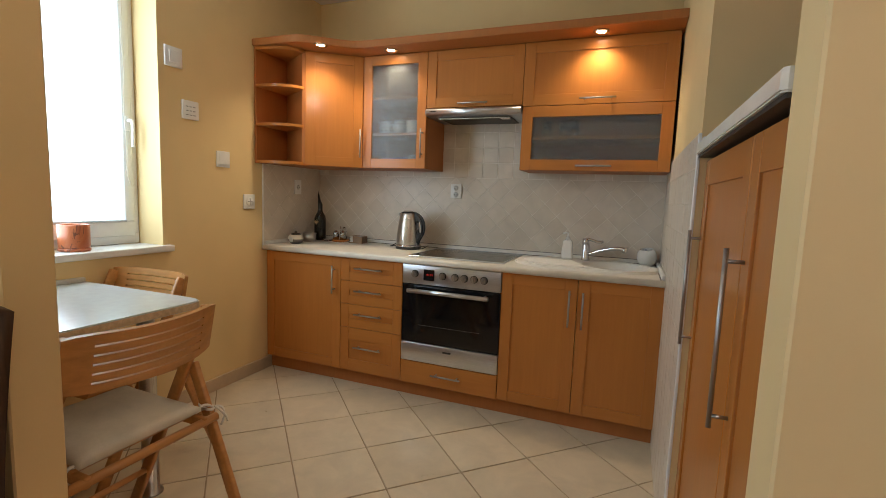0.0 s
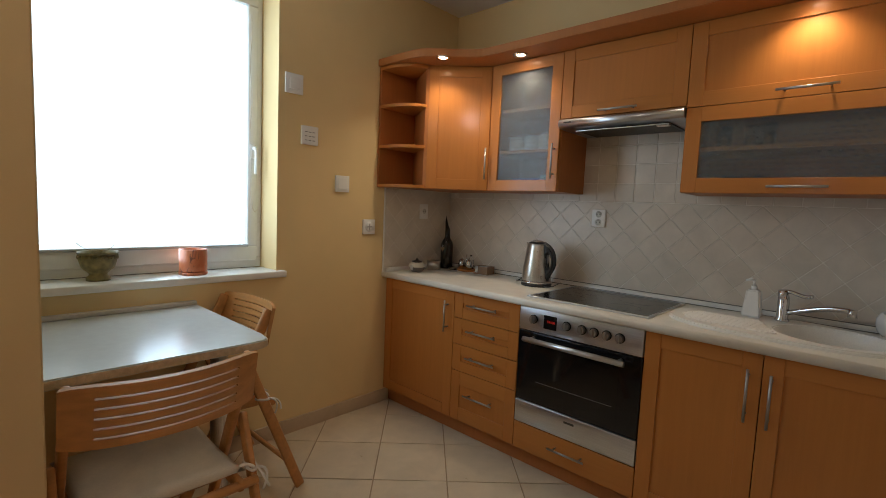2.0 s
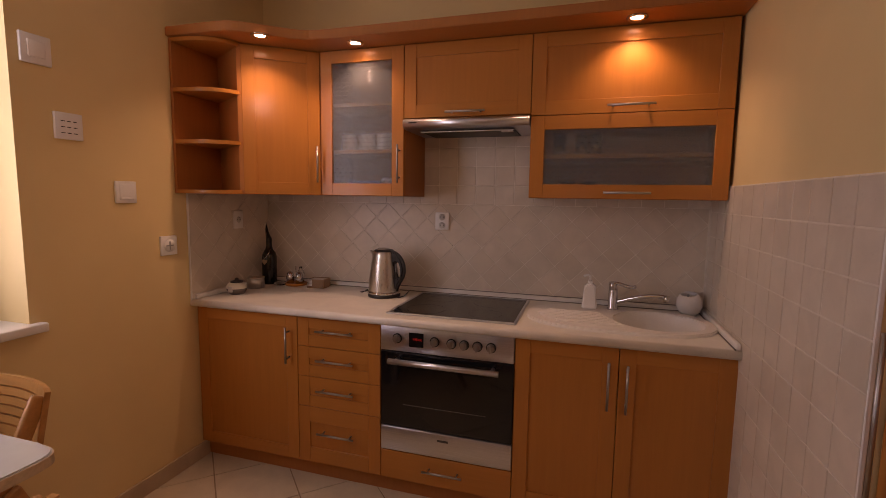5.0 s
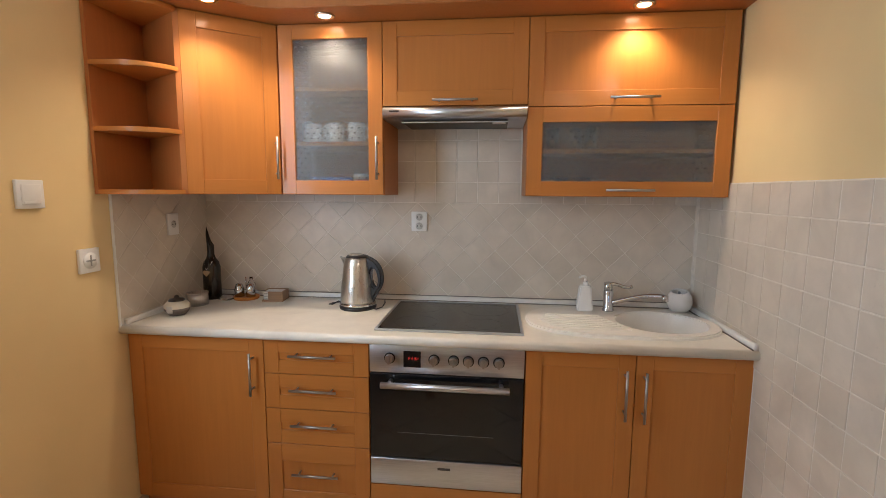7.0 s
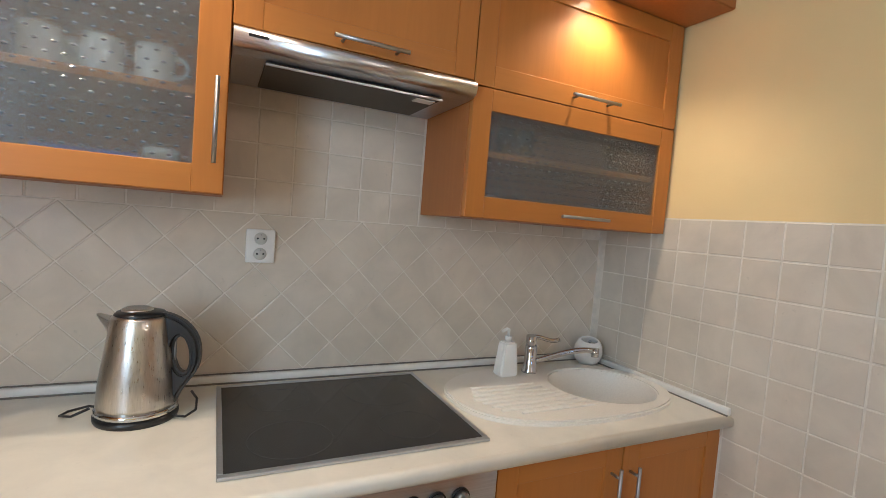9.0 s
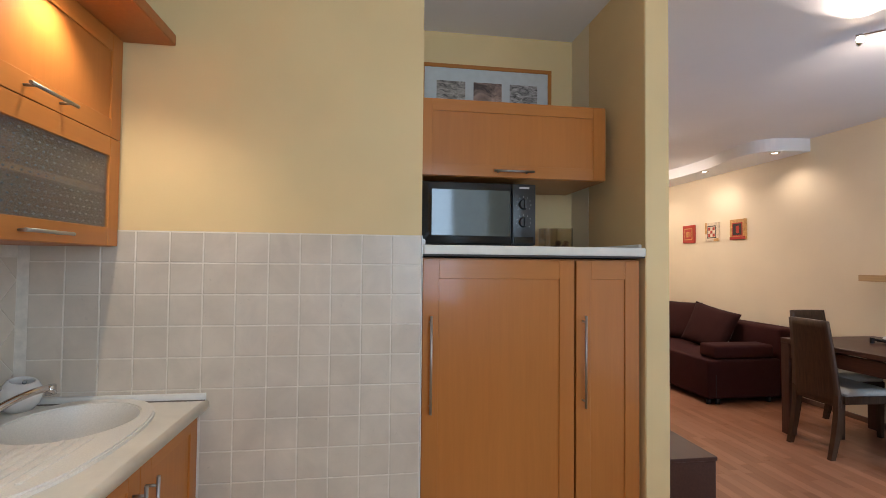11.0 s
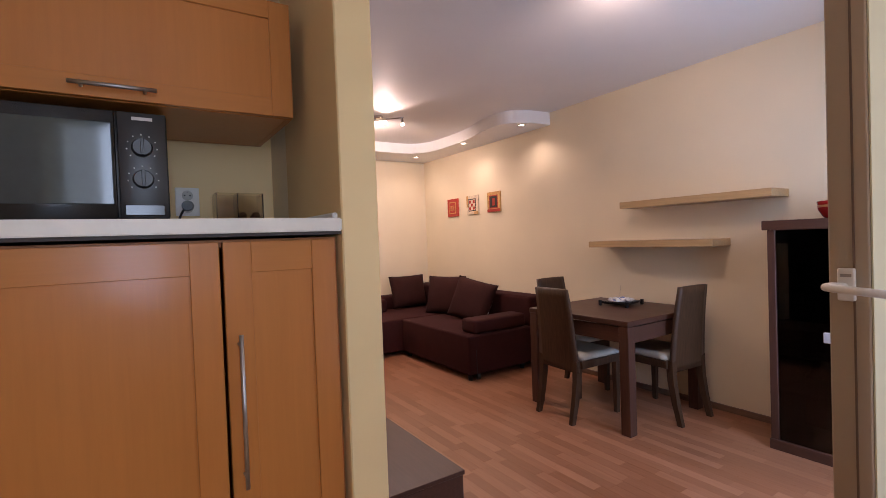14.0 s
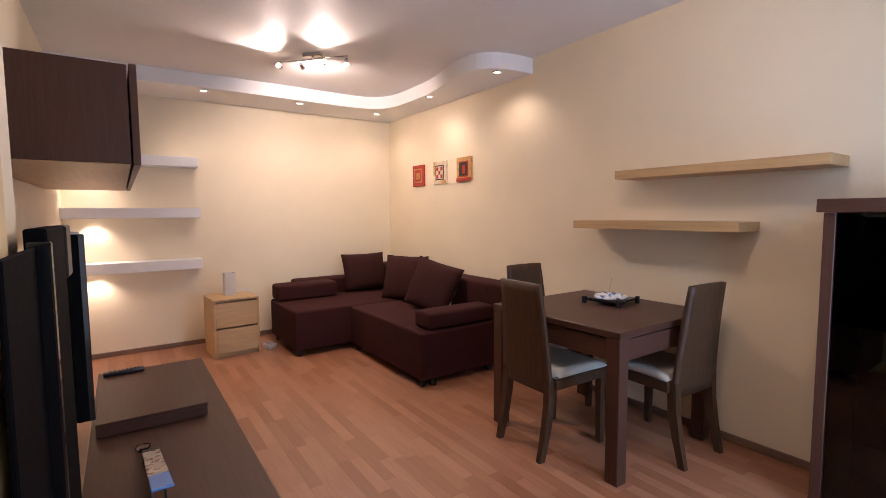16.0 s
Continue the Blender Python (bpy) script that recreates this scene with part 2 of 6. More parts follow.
def merged(bm, own, m=None):
    if m is not None:
        own.transform(m)
    if bm is None:
        return own
    me = bpy.data.meshes.new("tmp")
    own.to_mesh(me)
    own.free()
    bm.from_mesh(me)
    bpy.data.meshes.remove(me)
    return bm


def rod(a, b, r, r2=None, n=14, bm=None):
    a, b = Vector(a), Vector(b)
    own = bmesh.new()
    d = b - a
    bmesh.ops.create_cone(own, cap_ends=True, segments=n, radius1=r, radius2=r if r2 is None else r2, depth=d.length)
    for f in own.faces:
        f.smooth = len(f.verts) == 4
    q = d.to_track_quat("Z", "Y").to_matrix().to_4x4()
    return merged(bm, own, Matrix.Translation((a + b) / 2) @ q)


def tube(pts, r, n=8, bm=None):
    """A round cord or bent bar along points."""
    own = bmesh.new()
    pts = [Vector(p) for p in pts]
    rings = []
    for i, p in enumerate(pts):
        d = (pts[min(i + 1, len(pts) - 1)] - pts[max(i - 1, 0)]).normalized()
        u = d.cross(Vector((0, 0, 1)))
        u = u.normalized() if u.length > 0.05 else d.cross(Vector((1, 0, 0))).normalized()
        v = d.cross(u)
        rings.append([own.verts.new(p + r * (math.cos(k * math.tau / n) * u + math.sin(k * math.tau / n) * v)) for k in range(n)])
    for a, b in zip(rings, rings[1:]):
        for k in range(n):
            own.faces.new((a[k], a[(k + 1) % n], b[(k + 1) % n], b[k])).smooth = True
    own.faces.new(rings[0][::-1])
    own.faces.new(rings[-1])
    bmesh.ops.recalc_face_normals(own, faces=own.faces)
    return merged(bm, own)


def bezier(a, b, c, d, n=14):
    a, b, c, d = map(Vector, (a, b, c, d))
    return [a * (1 - s) ** 3 + b * 3 * s * (1 - s) ** 2 + c * 3 * s * s * (1 - s) + d * s ** 3 for s in (i / n for i in range(n + 1))]


def lathe(profile, n=28, bm=None, at=(0, 0, 0)):
    """Turns (radius, height) pairs about the upright axis."""
    own = bmesh.new()
    rings = []
    for r, z in profile:
        if r < 1e-5:
            rings.append([own.verts.new((at[0], at[1], at[2] + z))])
        else:
            rings.append([own.verts.new((at[0] + r * math.cos(k * math.tau / n), at[1] + r * math.sin(k * math.tau / n), at[2] + z)) for k in range(n)])
    for a, b in zip(rings, rings[1:]):
        for k in range(n):
            q = [a[k % len(a)], a[(k + 1) % len(a)], b[(k + 1) % len(b)], b[k % len(b)]]
            q = list(dict.fromkeys(q))
            if len(q) > 2:
                own.faces.new(q).smooth = True
    bmesh.ops.recalc_face_normals(own, faces=own.faces)
    return merged(bm, own)


def slab(outline, z0, z1, b=0.0, bm=None, seg=2):
    """A flat plate from an outline in x and y."""
    own = bmesh.new()
    f = own.faces.new([own.verts.new((x, y, z0)) for x, y in outline])
    r = bmesh.ops.extrude_face_region(own, geom=[f])
    bmesh.ops.translate(own, vec=(0, 0, z1 - z0), verts=[v for v in r["geom"] if isinstance(v, bmesh.types.BMVert)])
    bmesh.ops.recalc_face_normals(own, faces=own.faces)
    if b:
        es = [e for e in own.edges if abs(e.verts[0].co.z - e.verts[1].co.z) < 1e-6]
        bmesh.ops.bevel(own, geom=es, offset=b, segments=seg, affect="EDGES")
    return merged(bm, own)


def upright(outline, y0, y1, b=0.0, bm=None):
    """A plate from an outline in x and z, thick along y."""
    own = slab(outline, 0, y1 - y0, b)
    own.transform(Matrix.Translation((0, y1, 0)) @ Matrix.Rotation(radians(90), 4, "X"))
    return merged(bm, own)


def ellipse(cx, cy, rx, ry, n=40, power=2.0):
    out = []
    for k in range(n):
        c, s = math.cos(k * math.tau / n), math.sin(k * math.tau / n)
        out.append((cx + rx * math.copysign(abs(c) ** (2 / power), c), cy + ry * math.copysign(abs(s) ** (2 / power), s)))
    return out


def puffed(w, d, h, nx=14, ny=14, power=2.6, pinch=0.5):
    """A stuffed cushion lying flat, thick in the middle and thin at the seams."""
    own = bmesh.new()
    top, low = {}, {}
    for i in range(nx + 1):
        for j in range(ny + 1):
            u, v = 2 * i / nx - 1, 2 * j / ny - 1
            t = (max(0, 1 - abs(u) ** power) * max(0, 1 - abs(v) ** power)) ** pinch
            k = 1 - 0.05 * (1 - abs(v) ** 2) * abs(u) ** 3
            k2 = 1 - 0.05 * (1 - abs(u) ** 2) * abs(v) ** 3
            x, y = u * w / 2 * k, v * d / 2 * k2
            wob = 0.03 * h * noise.noise((x * 9, y * 9, w * 40))
            top[i, j] = own.verts.new((x, y, h / 2 * t + wob))
            low[i, j] = top[i, j] if i in (0, nx) or j in (0, ny) else own.verts.new((x, y, -h / 2 * t))
    for i in range(nx):
        for j in range(ny):
            own.faces.new((top[i, j], top[i + 1, j], top[i + 1, j + 1], top[i, j + 1])).smooth = True
            own.faces.new((low[i, j], low[i, j + 1], low[i + 1, j + 1], low[i + 1, j])).smooth = True
    bmesh.ops.recalc_face_normals(own, faces=own.faces)
    return own


def structure(name, bm, mat, label, category):
    ob = part(name, bm, mat)
    return tagged(ob, label, category, kind="structure")


# ---- plan ----
XW, XE, YB = -1.02, 1.408, 0.583        # kitchen: window wall, tiled wall, cooker wall
YP0, YP1 = -1.79, -1.684                # wall between kitchen and living room
ZC = 2.582
XF, YS = 6.15, -4.80                    # living room: end wall, long wall
XLW = -0.45                             # living room: balcony wall
WT = 0.85                               # worktop height

# ---- setting ----
structure("kitchen_floor", box(XW - 0.1, XE + 0.9, YP1, YB + 0.1, -0.1, -0.004, 0), GROUT_FLOOR, "brown grout bed under cream floor tiles", "floor")
structure("living_floor", box(XLW - 0.1, XF + 0.1, YS - 0.1, YP1, -0.1, -0.004, 0), JOINT_BED, "brown joint bed under laminate strips", "floor")
structure("recess_floor", box(1.92, XF + 0.1, YP1, -1.43, -0.1, -0.004, 0), JOINT_BED, "brown joint bed under laminate strips", "floor")
wall_north = structure("wall_north", box(XW - 0.3, XE + 0.12, YB, YB + 0.15, 0, ZC, 0), KITCHEN_WALL, "yellow painted wall behind the kitchen units", "wall")
# window wall in four pieces around the opening
WY1, WZ0, WZ1 = -0.742, 0.88, 2.36
wall_west = new("wall_west")
tagged(wall_west, "yellow painted kitchen wall with a deep window opening", "wall", kind="structure")
for nm, y0, y1, z0, z1 in (("wall_pier", WY1, YB, 0, ZC), ("wall_sill_part", YP0, WY1, 0, WZ0), ("wall_lintel", YP0, WY1, WZ1, ZC)):
    part(nm, box(XW - 0.3, XW, y0, y1, z0, z1, 0), KITCHEN_WALL, wall_west)
wall_east = structure("wall_east", box(XE, XE + 0.12, -0.775, YB, 0, ZC, 0), KITCHEN_WALL, "pale yellow painted wall above beige tiles", "wall")
structure("niche_back", box(2.13, 2.23, YP1, -0.655, 0, ZC, 0), KITCHEN_WALL, "yellow painted back of the cupboard niche", "wall")
structure("niche_side", box(XE + 0.12, 2.13, -0.775, -0.655, 0, ZC, 0), KITCHEN_WALL, "yellow painted side of the cupboard niche", "wall")
structure("wall_pier", box(XE, 1.92, YP0, YP1, 0, ZC, 0.004), KITCHEN_WALL, "yellow painted wall end beside the cupboard niche", "wall")
structure("wall_pier_back", box(1.92, 2.23, YP0 + 0.03, YP1, 0, ZC, 0), LIVING_WALL, "cream painted wall behind the niche", "wall")
structure("wall_between", box(XW - 0.3, 0.0, YP0 - 0.106, YP0, 0, ZC, 0.004), KITCHEN_WALL, "yellow painted wall beside the kitchen opening", "wall")
structure("wall_tv", box(2.23, XF + 0.1, -1.53, -1.43, 0, ZC, 0), LIVING_WALL, "cream painted wall behind the television", "wall")
structure("wall_end", box(XF, XF + 0.1, YS, -1.53, 0, ZC, 0), LIVING_WALL, "cream painted end wall of the living room", "wall")
structure("wall_south", box(XLW - 0.1, XF + 0.1, YS - 0.1, YS, 0, ZC, 0), LIVING_WALL, "cream painted long living room wall", "wall")
for nm, y0, y1, z0, z1 in (("wall_balcony_b", -2.25, YP0 - 0.106, 0, ZC), ("wall_balcony_c", -3.6, -2.25, 2.25, ZC)):
    structure(nm, box(XLW - 0.2, XLW, y0, y1, z0, z1, 0), LIVING_WALL, "cream painted wall beside the balcony window", "wall")
# unseen wall with an opening, added so daylight reaches the chairs
for nm, y0, y1, z0, z1 in (("wall_window_a", YS, -4.38, 0, ZC), ("wall_window_b", -4.38, -3.58, 0, 0.12), ("wall_window_c", -4.38, -3.58, 2.2, ZC), ("wall_window_d", -3.58, -3.54, 0, ZC)):
    structure(nm, box(0.40, 0.57, y0, y1, z0, z1, 0), LIVING_WALL, "cream painted wall out of view around an added window opening", "wall")
structure("wall_balcony_return", box(XLW - 0.2, 0.40, -3.70, -3.60, 0, ZC, 0), LIVING_WALL, "cream painted return wall beside the balcony door", "wall")
structure("ceiling", box(XW - 0.3, XF + 0.1, YS - 0.1, YB + 0.15, ZC, ZC + 0.1, 0), CEILING, "white painted ceiling", "ceiling")
# glowing plane added behind that unseen opening
structure("window_backdrop", box(0.20, 0.22, -4.6, -3.72, 0.05, 2.4, 0), glow("overcast_window_light", (0.75, 0.87, 1.0), 2.2), "glowing plane added behind an unseen window opening", "backdrop")
structure("daylight_backdrop", box(XLW - 0.5, XLW - 0.48, -4.7, -1.9, 0, 2.25, 0), glow("overcast_daylight", (0.75, 0.87, 1.0), 0.9), "bright daylight outside the balcony window", "backdrop")


def plate_with_hole(outer, inner, z0, z1):
    own = bmesh.new()
    edges = []
    for loop in (outer, inner):
        vs = [own.verts.new((x, y, z0)) for x, y in loop]
        edges += [own.edges.new((a, b)) for a, b in zip(vs, vs[1:] + vs[:1])]
    r = bmesh.ops.triangle_fill(own, edges=edges, use_beauty=True)
    faces = own.faces[:]
    r = bmesh.ops.extrude_face_region(own, geom=faces)
    bmesh.ops.translate(own, vec=(0, 0, z1 - z0), verts=[v for v in r["geom"] if isinstance(v, bmesh.types.BMVert)])
    bmesh.ops.recalc_face_normals(own, faces=own.faces)
    return own


# suspended plasterboard strip with small spots
def soffit():
    edge = [(5.58, -1.53), (5.57, -2.2), (5.55, -2.9), (5.56, -3.5), (5.57, -3.95)]
    edge += [tuple(p)[:2] for p in bezier((5.57, -4.0, 0), (5.58, -4.42, 0), (5.35, -4.44, 0), (5.0, -4.44, 0), 12)]
    edge += [tuple(p)[:2] for p in bezier((4.9, -4.44, 0), (4.4, -4.45, 0), (4.25, -4.31, 0), (3.98, -4.31, 0), 12)]
    edge += [tuple(p)[:2] for p in bezier((3.95, -4.31, 0), (3.72, -4.31, 0), (3.64, -4.45, 0), (3.64, YS, 0), 12)]
    outline = edge + [(XF, YS), (XF, -1.53)]
    structure("ceiling_soffit", slab(outline, 2.457, ZC + 0.01), WHITE_BOARD, "white curved plasterboard ceiling strip", "ceiling")


soffit()


def baseboards():
    m = wood("dark_skirting", (0.22, 0.13, 0.09), 0.4, 0)
    for nm, a in (("baseboard", (XLW, XF, YS, YS + 0.018)), ("baseboard", (XF - 0.018, XF, YS + 0.018, -1.53)), ("baseboard", (2.23, XF - 0.018, -1.548, -1.53))):
        structure(nm, box(*a, 0, 0.045, 0.003), m, "brown wooden skirting board", "baseboard")
    for nm, a in (("baseboard", (XW, XW + 0.012, YP1, 0.04)), ("baseboard", (XE - 0.001, XE + 0.002, -0.775, -0.7))):
        structure(nm, box(*a, 0, 0.08, 0.002), SKIRT_TILE, "beige tiled skirting", "baseboard")


baseboards()


# ---- kitchen window ----
def kitchen_window():
    w = new("window_1")
    tagged(w, "white plastic window with a bright roller blind", "window", kind="structure")
    y0, y1, z0, z1 = YP0, WY1, WZ0 + 0.026, WZ1
    x = -1.20
    fr = None
    for a in ((y0, y1, z0, z0 + 0.055), (y0, y1, z1 - 0.055, z1), (y1 - 0.045, y1, z0 + 0.055, z1 - 0.055)):
        fr = box(x - 0.06, x + 0.005, *a, 0.004, 2, fr)
    part("window_frame", fr, PVC, w)
    sa = None
    for a in ((y0, y1 - 0.028, z0 + 0.04, z0 + 0.115), (y0, y1 - 0.028, z1 - 0.115, z1 - 0.04), (y1 - 0.082, y1 - 0.028, z0 + 0.115, z1 - 0.115)):
        sa = box(x - 0.05, x + 0.02, *a, 0.006, 2, sa)
    part("sash", sa, PVC, w)
    part("blind_cassette", box(x + 0.005, x + 0.03, y0, y1 - 0.078, z0 + 0.112, z0 + 0.124, 0.002), plain("grey_blind_rail", (0.42, 0.45, 0.47), 0.4), w, "slim grey blind rail")
    # the cloth itself emits, in place of daylight from behind
    part("blind", box(x - 0.012, x - 0.008, y0, y1 - 0.078, z0 + 0.116, z1 - 0.11, 0), BLIND, w, "white blind with the daylight behind it put in as emission")
    h = part("handle", box(x + 0.02, x + 0.032, y1 - 0.07, y1 - 0.04, 1.48, 1.55, 0.004, 2), WHITE_PLASTIC, w)
    lever = tube(bezier((x + 0.03, y1 - 0.055, 1.53), (x + 0.075, y1 - 0.055, 1.54), (x + 0.06, y1 - 0.055, 1.50), (x + 0.06, y1 - 0.055, 1.40), 10), 0.009, 10)
    part("lever", lever, WHITE_PLASTIC, h)
    cord = tube([(x + 0.03, y1 - 0.072 + 0.004 * math.sin(k), 2.2 - k * 0.055) for k in range(17)] + [(x + 0.032, y1 - 0.072 + dy, z) for dy, z in ((0.004, 1.26), (0.012, 1.22), (0.026, 1.20), (0.036, 1.215))], 0.0016, 6)
    part("pull_cord", cord, TAPE, w)
    part("pane", box(x - 0.03, x - 0.026, y0, y1 - 0.078, z0 + 0.1, z1 - 0.1, 0), CLEAR, w)
    structure("window_sill", box(-1.195, -0.985, YP0 + 0.001, -0.70, 0.872, 0.905, 0.005, 2), plain("white_sill", (0.76, 0.75, 0.71), 0.35, var=0.03), "white window sill board", "sill")


kitchen_window()


# ---- kitchen units ----
def bar_handle(parent, c, length, axis="z", stand=0.032, r=0.005):
    """A round bar on two posts, standing off a front that faces -y."""
    x, y, z = c
    d = Vector((1, 0, 0)) if axis == "x" else Vector((0, 0, 1))
    p = Vector((x, y - stand, z))
    bm = rod(p - d * length / 2, p + d * length / 2, r)
    for s in (-1, 1):
        q = p + d * s * (length / 2 - 0.025)
        bm = rod(q + Vector((0, stand, 0)), q, r * 0.8, bm=bm)
    return part("handle", bm, HANDLE, parent)


def shaker(parent, name, x0, x1, z0, z1, y=0.0, stile=0.06, rail=0.06, handle=None, pane=None):
    """A framed front facing -y with a sunk panel; handle: (x, z, length, axis)."""
    g = 0.0015
    x0, x1, z0, z1 = x0 + g, x1 - g, z0 + g, z1 - g
    if pane:
        d = part(name, box(x0 + stile - 0.004, x1 - stile + 0.004, y + 0.008, y + 0.012, z0 + rail - 0.004, z1 - rail + 0.004, 0), pane, parent, "pressed frosted glass pane in a beech frame")
        drops(d, x0 + stile, x1 - stile, z0 + rail, z1 - rail, y + 0.008)
    else:
        d = part(name, box(x0 + stile - 0.002, x1 - stile + 0.002, y + 0.0065, y + 0.016, z0 + rail - 0.002, z1 - rail + 0.002, 0.001), BEECH_V, parent)
    for a in (x0, x1 - stile):
        part("stile", box(a, a + stile, y, y + 0.02, z0, z1, 0.0015), BEECH_V, d)
    for c in (z0, z1 - rail):
        part("rail", box(x0 + stile, x1 - stile, y + 0.0004, y + 0.02, c, c + rail, 0.0012), BEECH_X, d)
    if handle:
        hx, hz, ln, ax = handle
        bar_handle(d, (hx, y, hz), ln, ax)
    return d


DROP_MAT = plain("raised_glass_drop", (0.13, 0.13, 0.135), 0.12, bumpy=0)


def drops(parent, x0, x1, z0, z1, y):
    """Rows of small raised marks pressed into the glass, staggered."""
    verts, faces = [], []
    k = 0
    z = z0 + 0.012
    while z < z1 - 0.006:
        x = x0 + 0.012 + (0.013 if k % 2 else 0)
        while x < x1 - 0.008:
            w, h = 0.0066, 0.0031
            n = len(verts)
            verts += [(x - w, y, z), (x, y, z - h), (x + w, y, z), (x, y, z + h), (x, y - 0.0012, z)]
            faces += [(n, n + 1, n + 4), (n + 1, n + 2, n + 4), (n + 2, n + 3, n + 4), (n + 3, n, n + 4)]
            x += 0.03
        z += 0.021
        k += 1
    me = bpy.data.meshes.new("glass_relief")
    me.from_pydata(verts, [], faces)
    me.materials.append(DROP_MAT)
    ob = new("glass_relief", me)
    ob.parent = parent
    ob["kind"] = "stuff"


def carcass(parent, w, depth, z0, z1, y0=0.021, shelves=(), mat=None, back=True):
    mat = mat or BEECH_RED
    t = 0.018
    part("side", box(0, t, y0, depth, z0, z1, 0.001), mat, parent)
    part("side", box(w - t, w, y0, depth, z0, z1, 0.001), mat, parent)
    part("bottom", box(t, w - t, y0, depth, z0, z0 + t, 0.001), mat, parent)
    part("top", box(t, w - t, y0, depth, z1 - t, z1, 0.001), mat, parent)
    if back:
        part("back", box(t, w - t, depth - 0.006, depth, z0 + t, z1 - t, 0), mat, parent)
    for z in shelves:
        part("shelf", box(t, w - t, y0 + 0.004, depth - 0.008, z - 0.009, z + 0.009, 0.001), BEECH_X, parent)


BT, BB = 0.813, 0.093      # top and bottom of the base fronts
BD = YB                    # base depth


def base_units():
    c = thing("base_cabinet", (XW + 0.002, 0, 0), "beech kitchen base cabinet with one framed door and bar handle", "cabinet", "base cabinets")
    w = 0.588
    carcass(c, w, BD - 0.002, BB, BT)
    shaker(c, "door", 0.003, w, BB, BT, handle=(w - 0.045, 0.668, 0.175, "z"))
    c = thing("drawer_unit", (-0.43, 0, 0), "beech kitchen unit with four framed drawers", "cabinet", "base cabinets")
    w = 0.43
    carcass(c, w, BD - 0.002, BB, BT)
    for z0, z1, r, hz in ((0.668, BT, 0.056, 0.752), (0.522, 0.668, 0.056, 0.612), (0.373, 0.522, 0.056, 0.466), (BB, 0.373, 0.075, 0.257)):
        shaker(c, "drawer", 0, w, z0, z1, rail=r, handle=(0.21, hz, 0.19, "x"))
    c = thing("oven_housing", (0, 0, 0), "beech drawer front and housing below the oven", "cabinet", "base cabinets")
    bm = box(0.0, 0.016, 0.021, BD - 0.002, BB, BT, 0.001)
    bm = box(0.584, 0.6, 0.021, BD - 0.002, BB, BT, 0.001, bm=bm)
    bm = box(0.016, 0.584, 0.021, BD - 0.002, BB, BB + 0.018, 0.001, bm=bm)
    bm = box(0.016, 0.584, 0.021, BD - 0.002, 0.21, 0.226, 0.001, bm=bm)
    part("body", bm, BEECH_RED, c)
    bm = box(0.0015, 0.5985, 0, 0.02, BB, 0.226, 0.0015)
    d = part("drawer", bm, BEECH_X, c)
    bar_handle(d, (0.3, 0, 0.170), 0.18, "x")
    c = thing("sink_cabinet", (0.6, 0, 0), "beech sink cabinet with two framed doors and bar handles", "cabinet", "base cabinets")
    w = XE - 0.6 - 0.004
    carcass(c, w, BD - 0.002, BB, 0.66, back=False)
    shaker(c, "door", 0, 0.4, BB, BT, handle=(0.362, 0.66, 0.19, "z"))
    shaker(c, "door", 0.4, w, BB, BT, handle=(0.43, 0.655, 0.19, "z"))
    structure("plinth", box(XW + 0.002, XE - 0.002, 0.05, 0.066, 0, BB - 0.003, 0.001), BEECH_RED, "reddish beech plinth board below the base cabinets", "plinth")


base_units()

SINK_C, SINK_RX, SINK_RY = (1.0, 0.268), 0.385, 0.228
BASIN = (1.165, 0.262, 0.178, 0.165)


def worktop():
    hole = ellipse(BASIN[0], BASIN[1], BASIN[2] + 0.012, BASIN[3] + 0.012, 40)
    own = plate_with_hole([(XW + 0.001, -0.022), (XE - 0.001, -0.022), (XE - 0.001, YB - 0.001), (XW + 0.001, YB - 0.001)], hole, BT + 0.003, WT)
    t = thing("worktop", (0, 0, 0), "pale speckled laminate worktop with a rounded front edge", "worktop")
    part("slab", own, WORKTOP, t)
    nose = bmesh.new()
    prof = [(-0.022, BT + 0.003), (-0.03, BT + 0.003)]
    prof += [(-0.036, BT + 0.008), (-0.038, BT + 0.015), (-0.038, WT - 0.012), (-0.034, WT - 0.004), (-0.027, WT), (-0.022, WT)]
    rows = [[nose.verts.new((x, y, z)) for y, z in prof] for x in (XW + 0.001, XE - 0.001)]
    for k in range(len(prof) - 1):
        nose.faces.new((rows[0][k], rows[1][k], rows[1][k + 1], rows[0][k + 1])).smooth = True
    nose.faces.new(rows[0])
    nose.faces.new(rows[1][::-1])
    bmesh.ops.recalc_face_normals(nose, faces=nose.faces)
    part("front_edge", nose, WORKTOP, t)
    strip = plain("white_joint_strip", (0.72, 0.70, 0.66), 0.35)
    line = plain("dark_seal", (0.16, 0.14, 0.12), 0.6)
    for nm, a in (("back_strip", (XW + 0.02, XE - 0.02, YB - 0.026, YB - 0.011)), ("side_strip", (XE - 0.028, XE - 0.012, -0.03, YB - 0.03)), ("side_strip", (XW + 0.012, XW + 0.028, -0.02, YB - 0.03))):
        bm = box(*a, WT, WT + 0.024, 0.004, 2)
        part(nm, bm, strip, t)
    part("seal", box(XW + 0.02, XE - 0.02, YB - 0.0305, YB - 0.026, WT, WT + 0.004, 0), line, t)
    part("seal", box(XE - 0.032, XE - 0.028, -0.03, YB - 0.03, WT, WT + 0.004, 0), line, t)
    part("seal", box(XW + 0.02, XE - 0.02, YB - 0.0165, YB - 0.0125, WT + 0.024, WT + 0.0275, 0), line, t)


worktop()


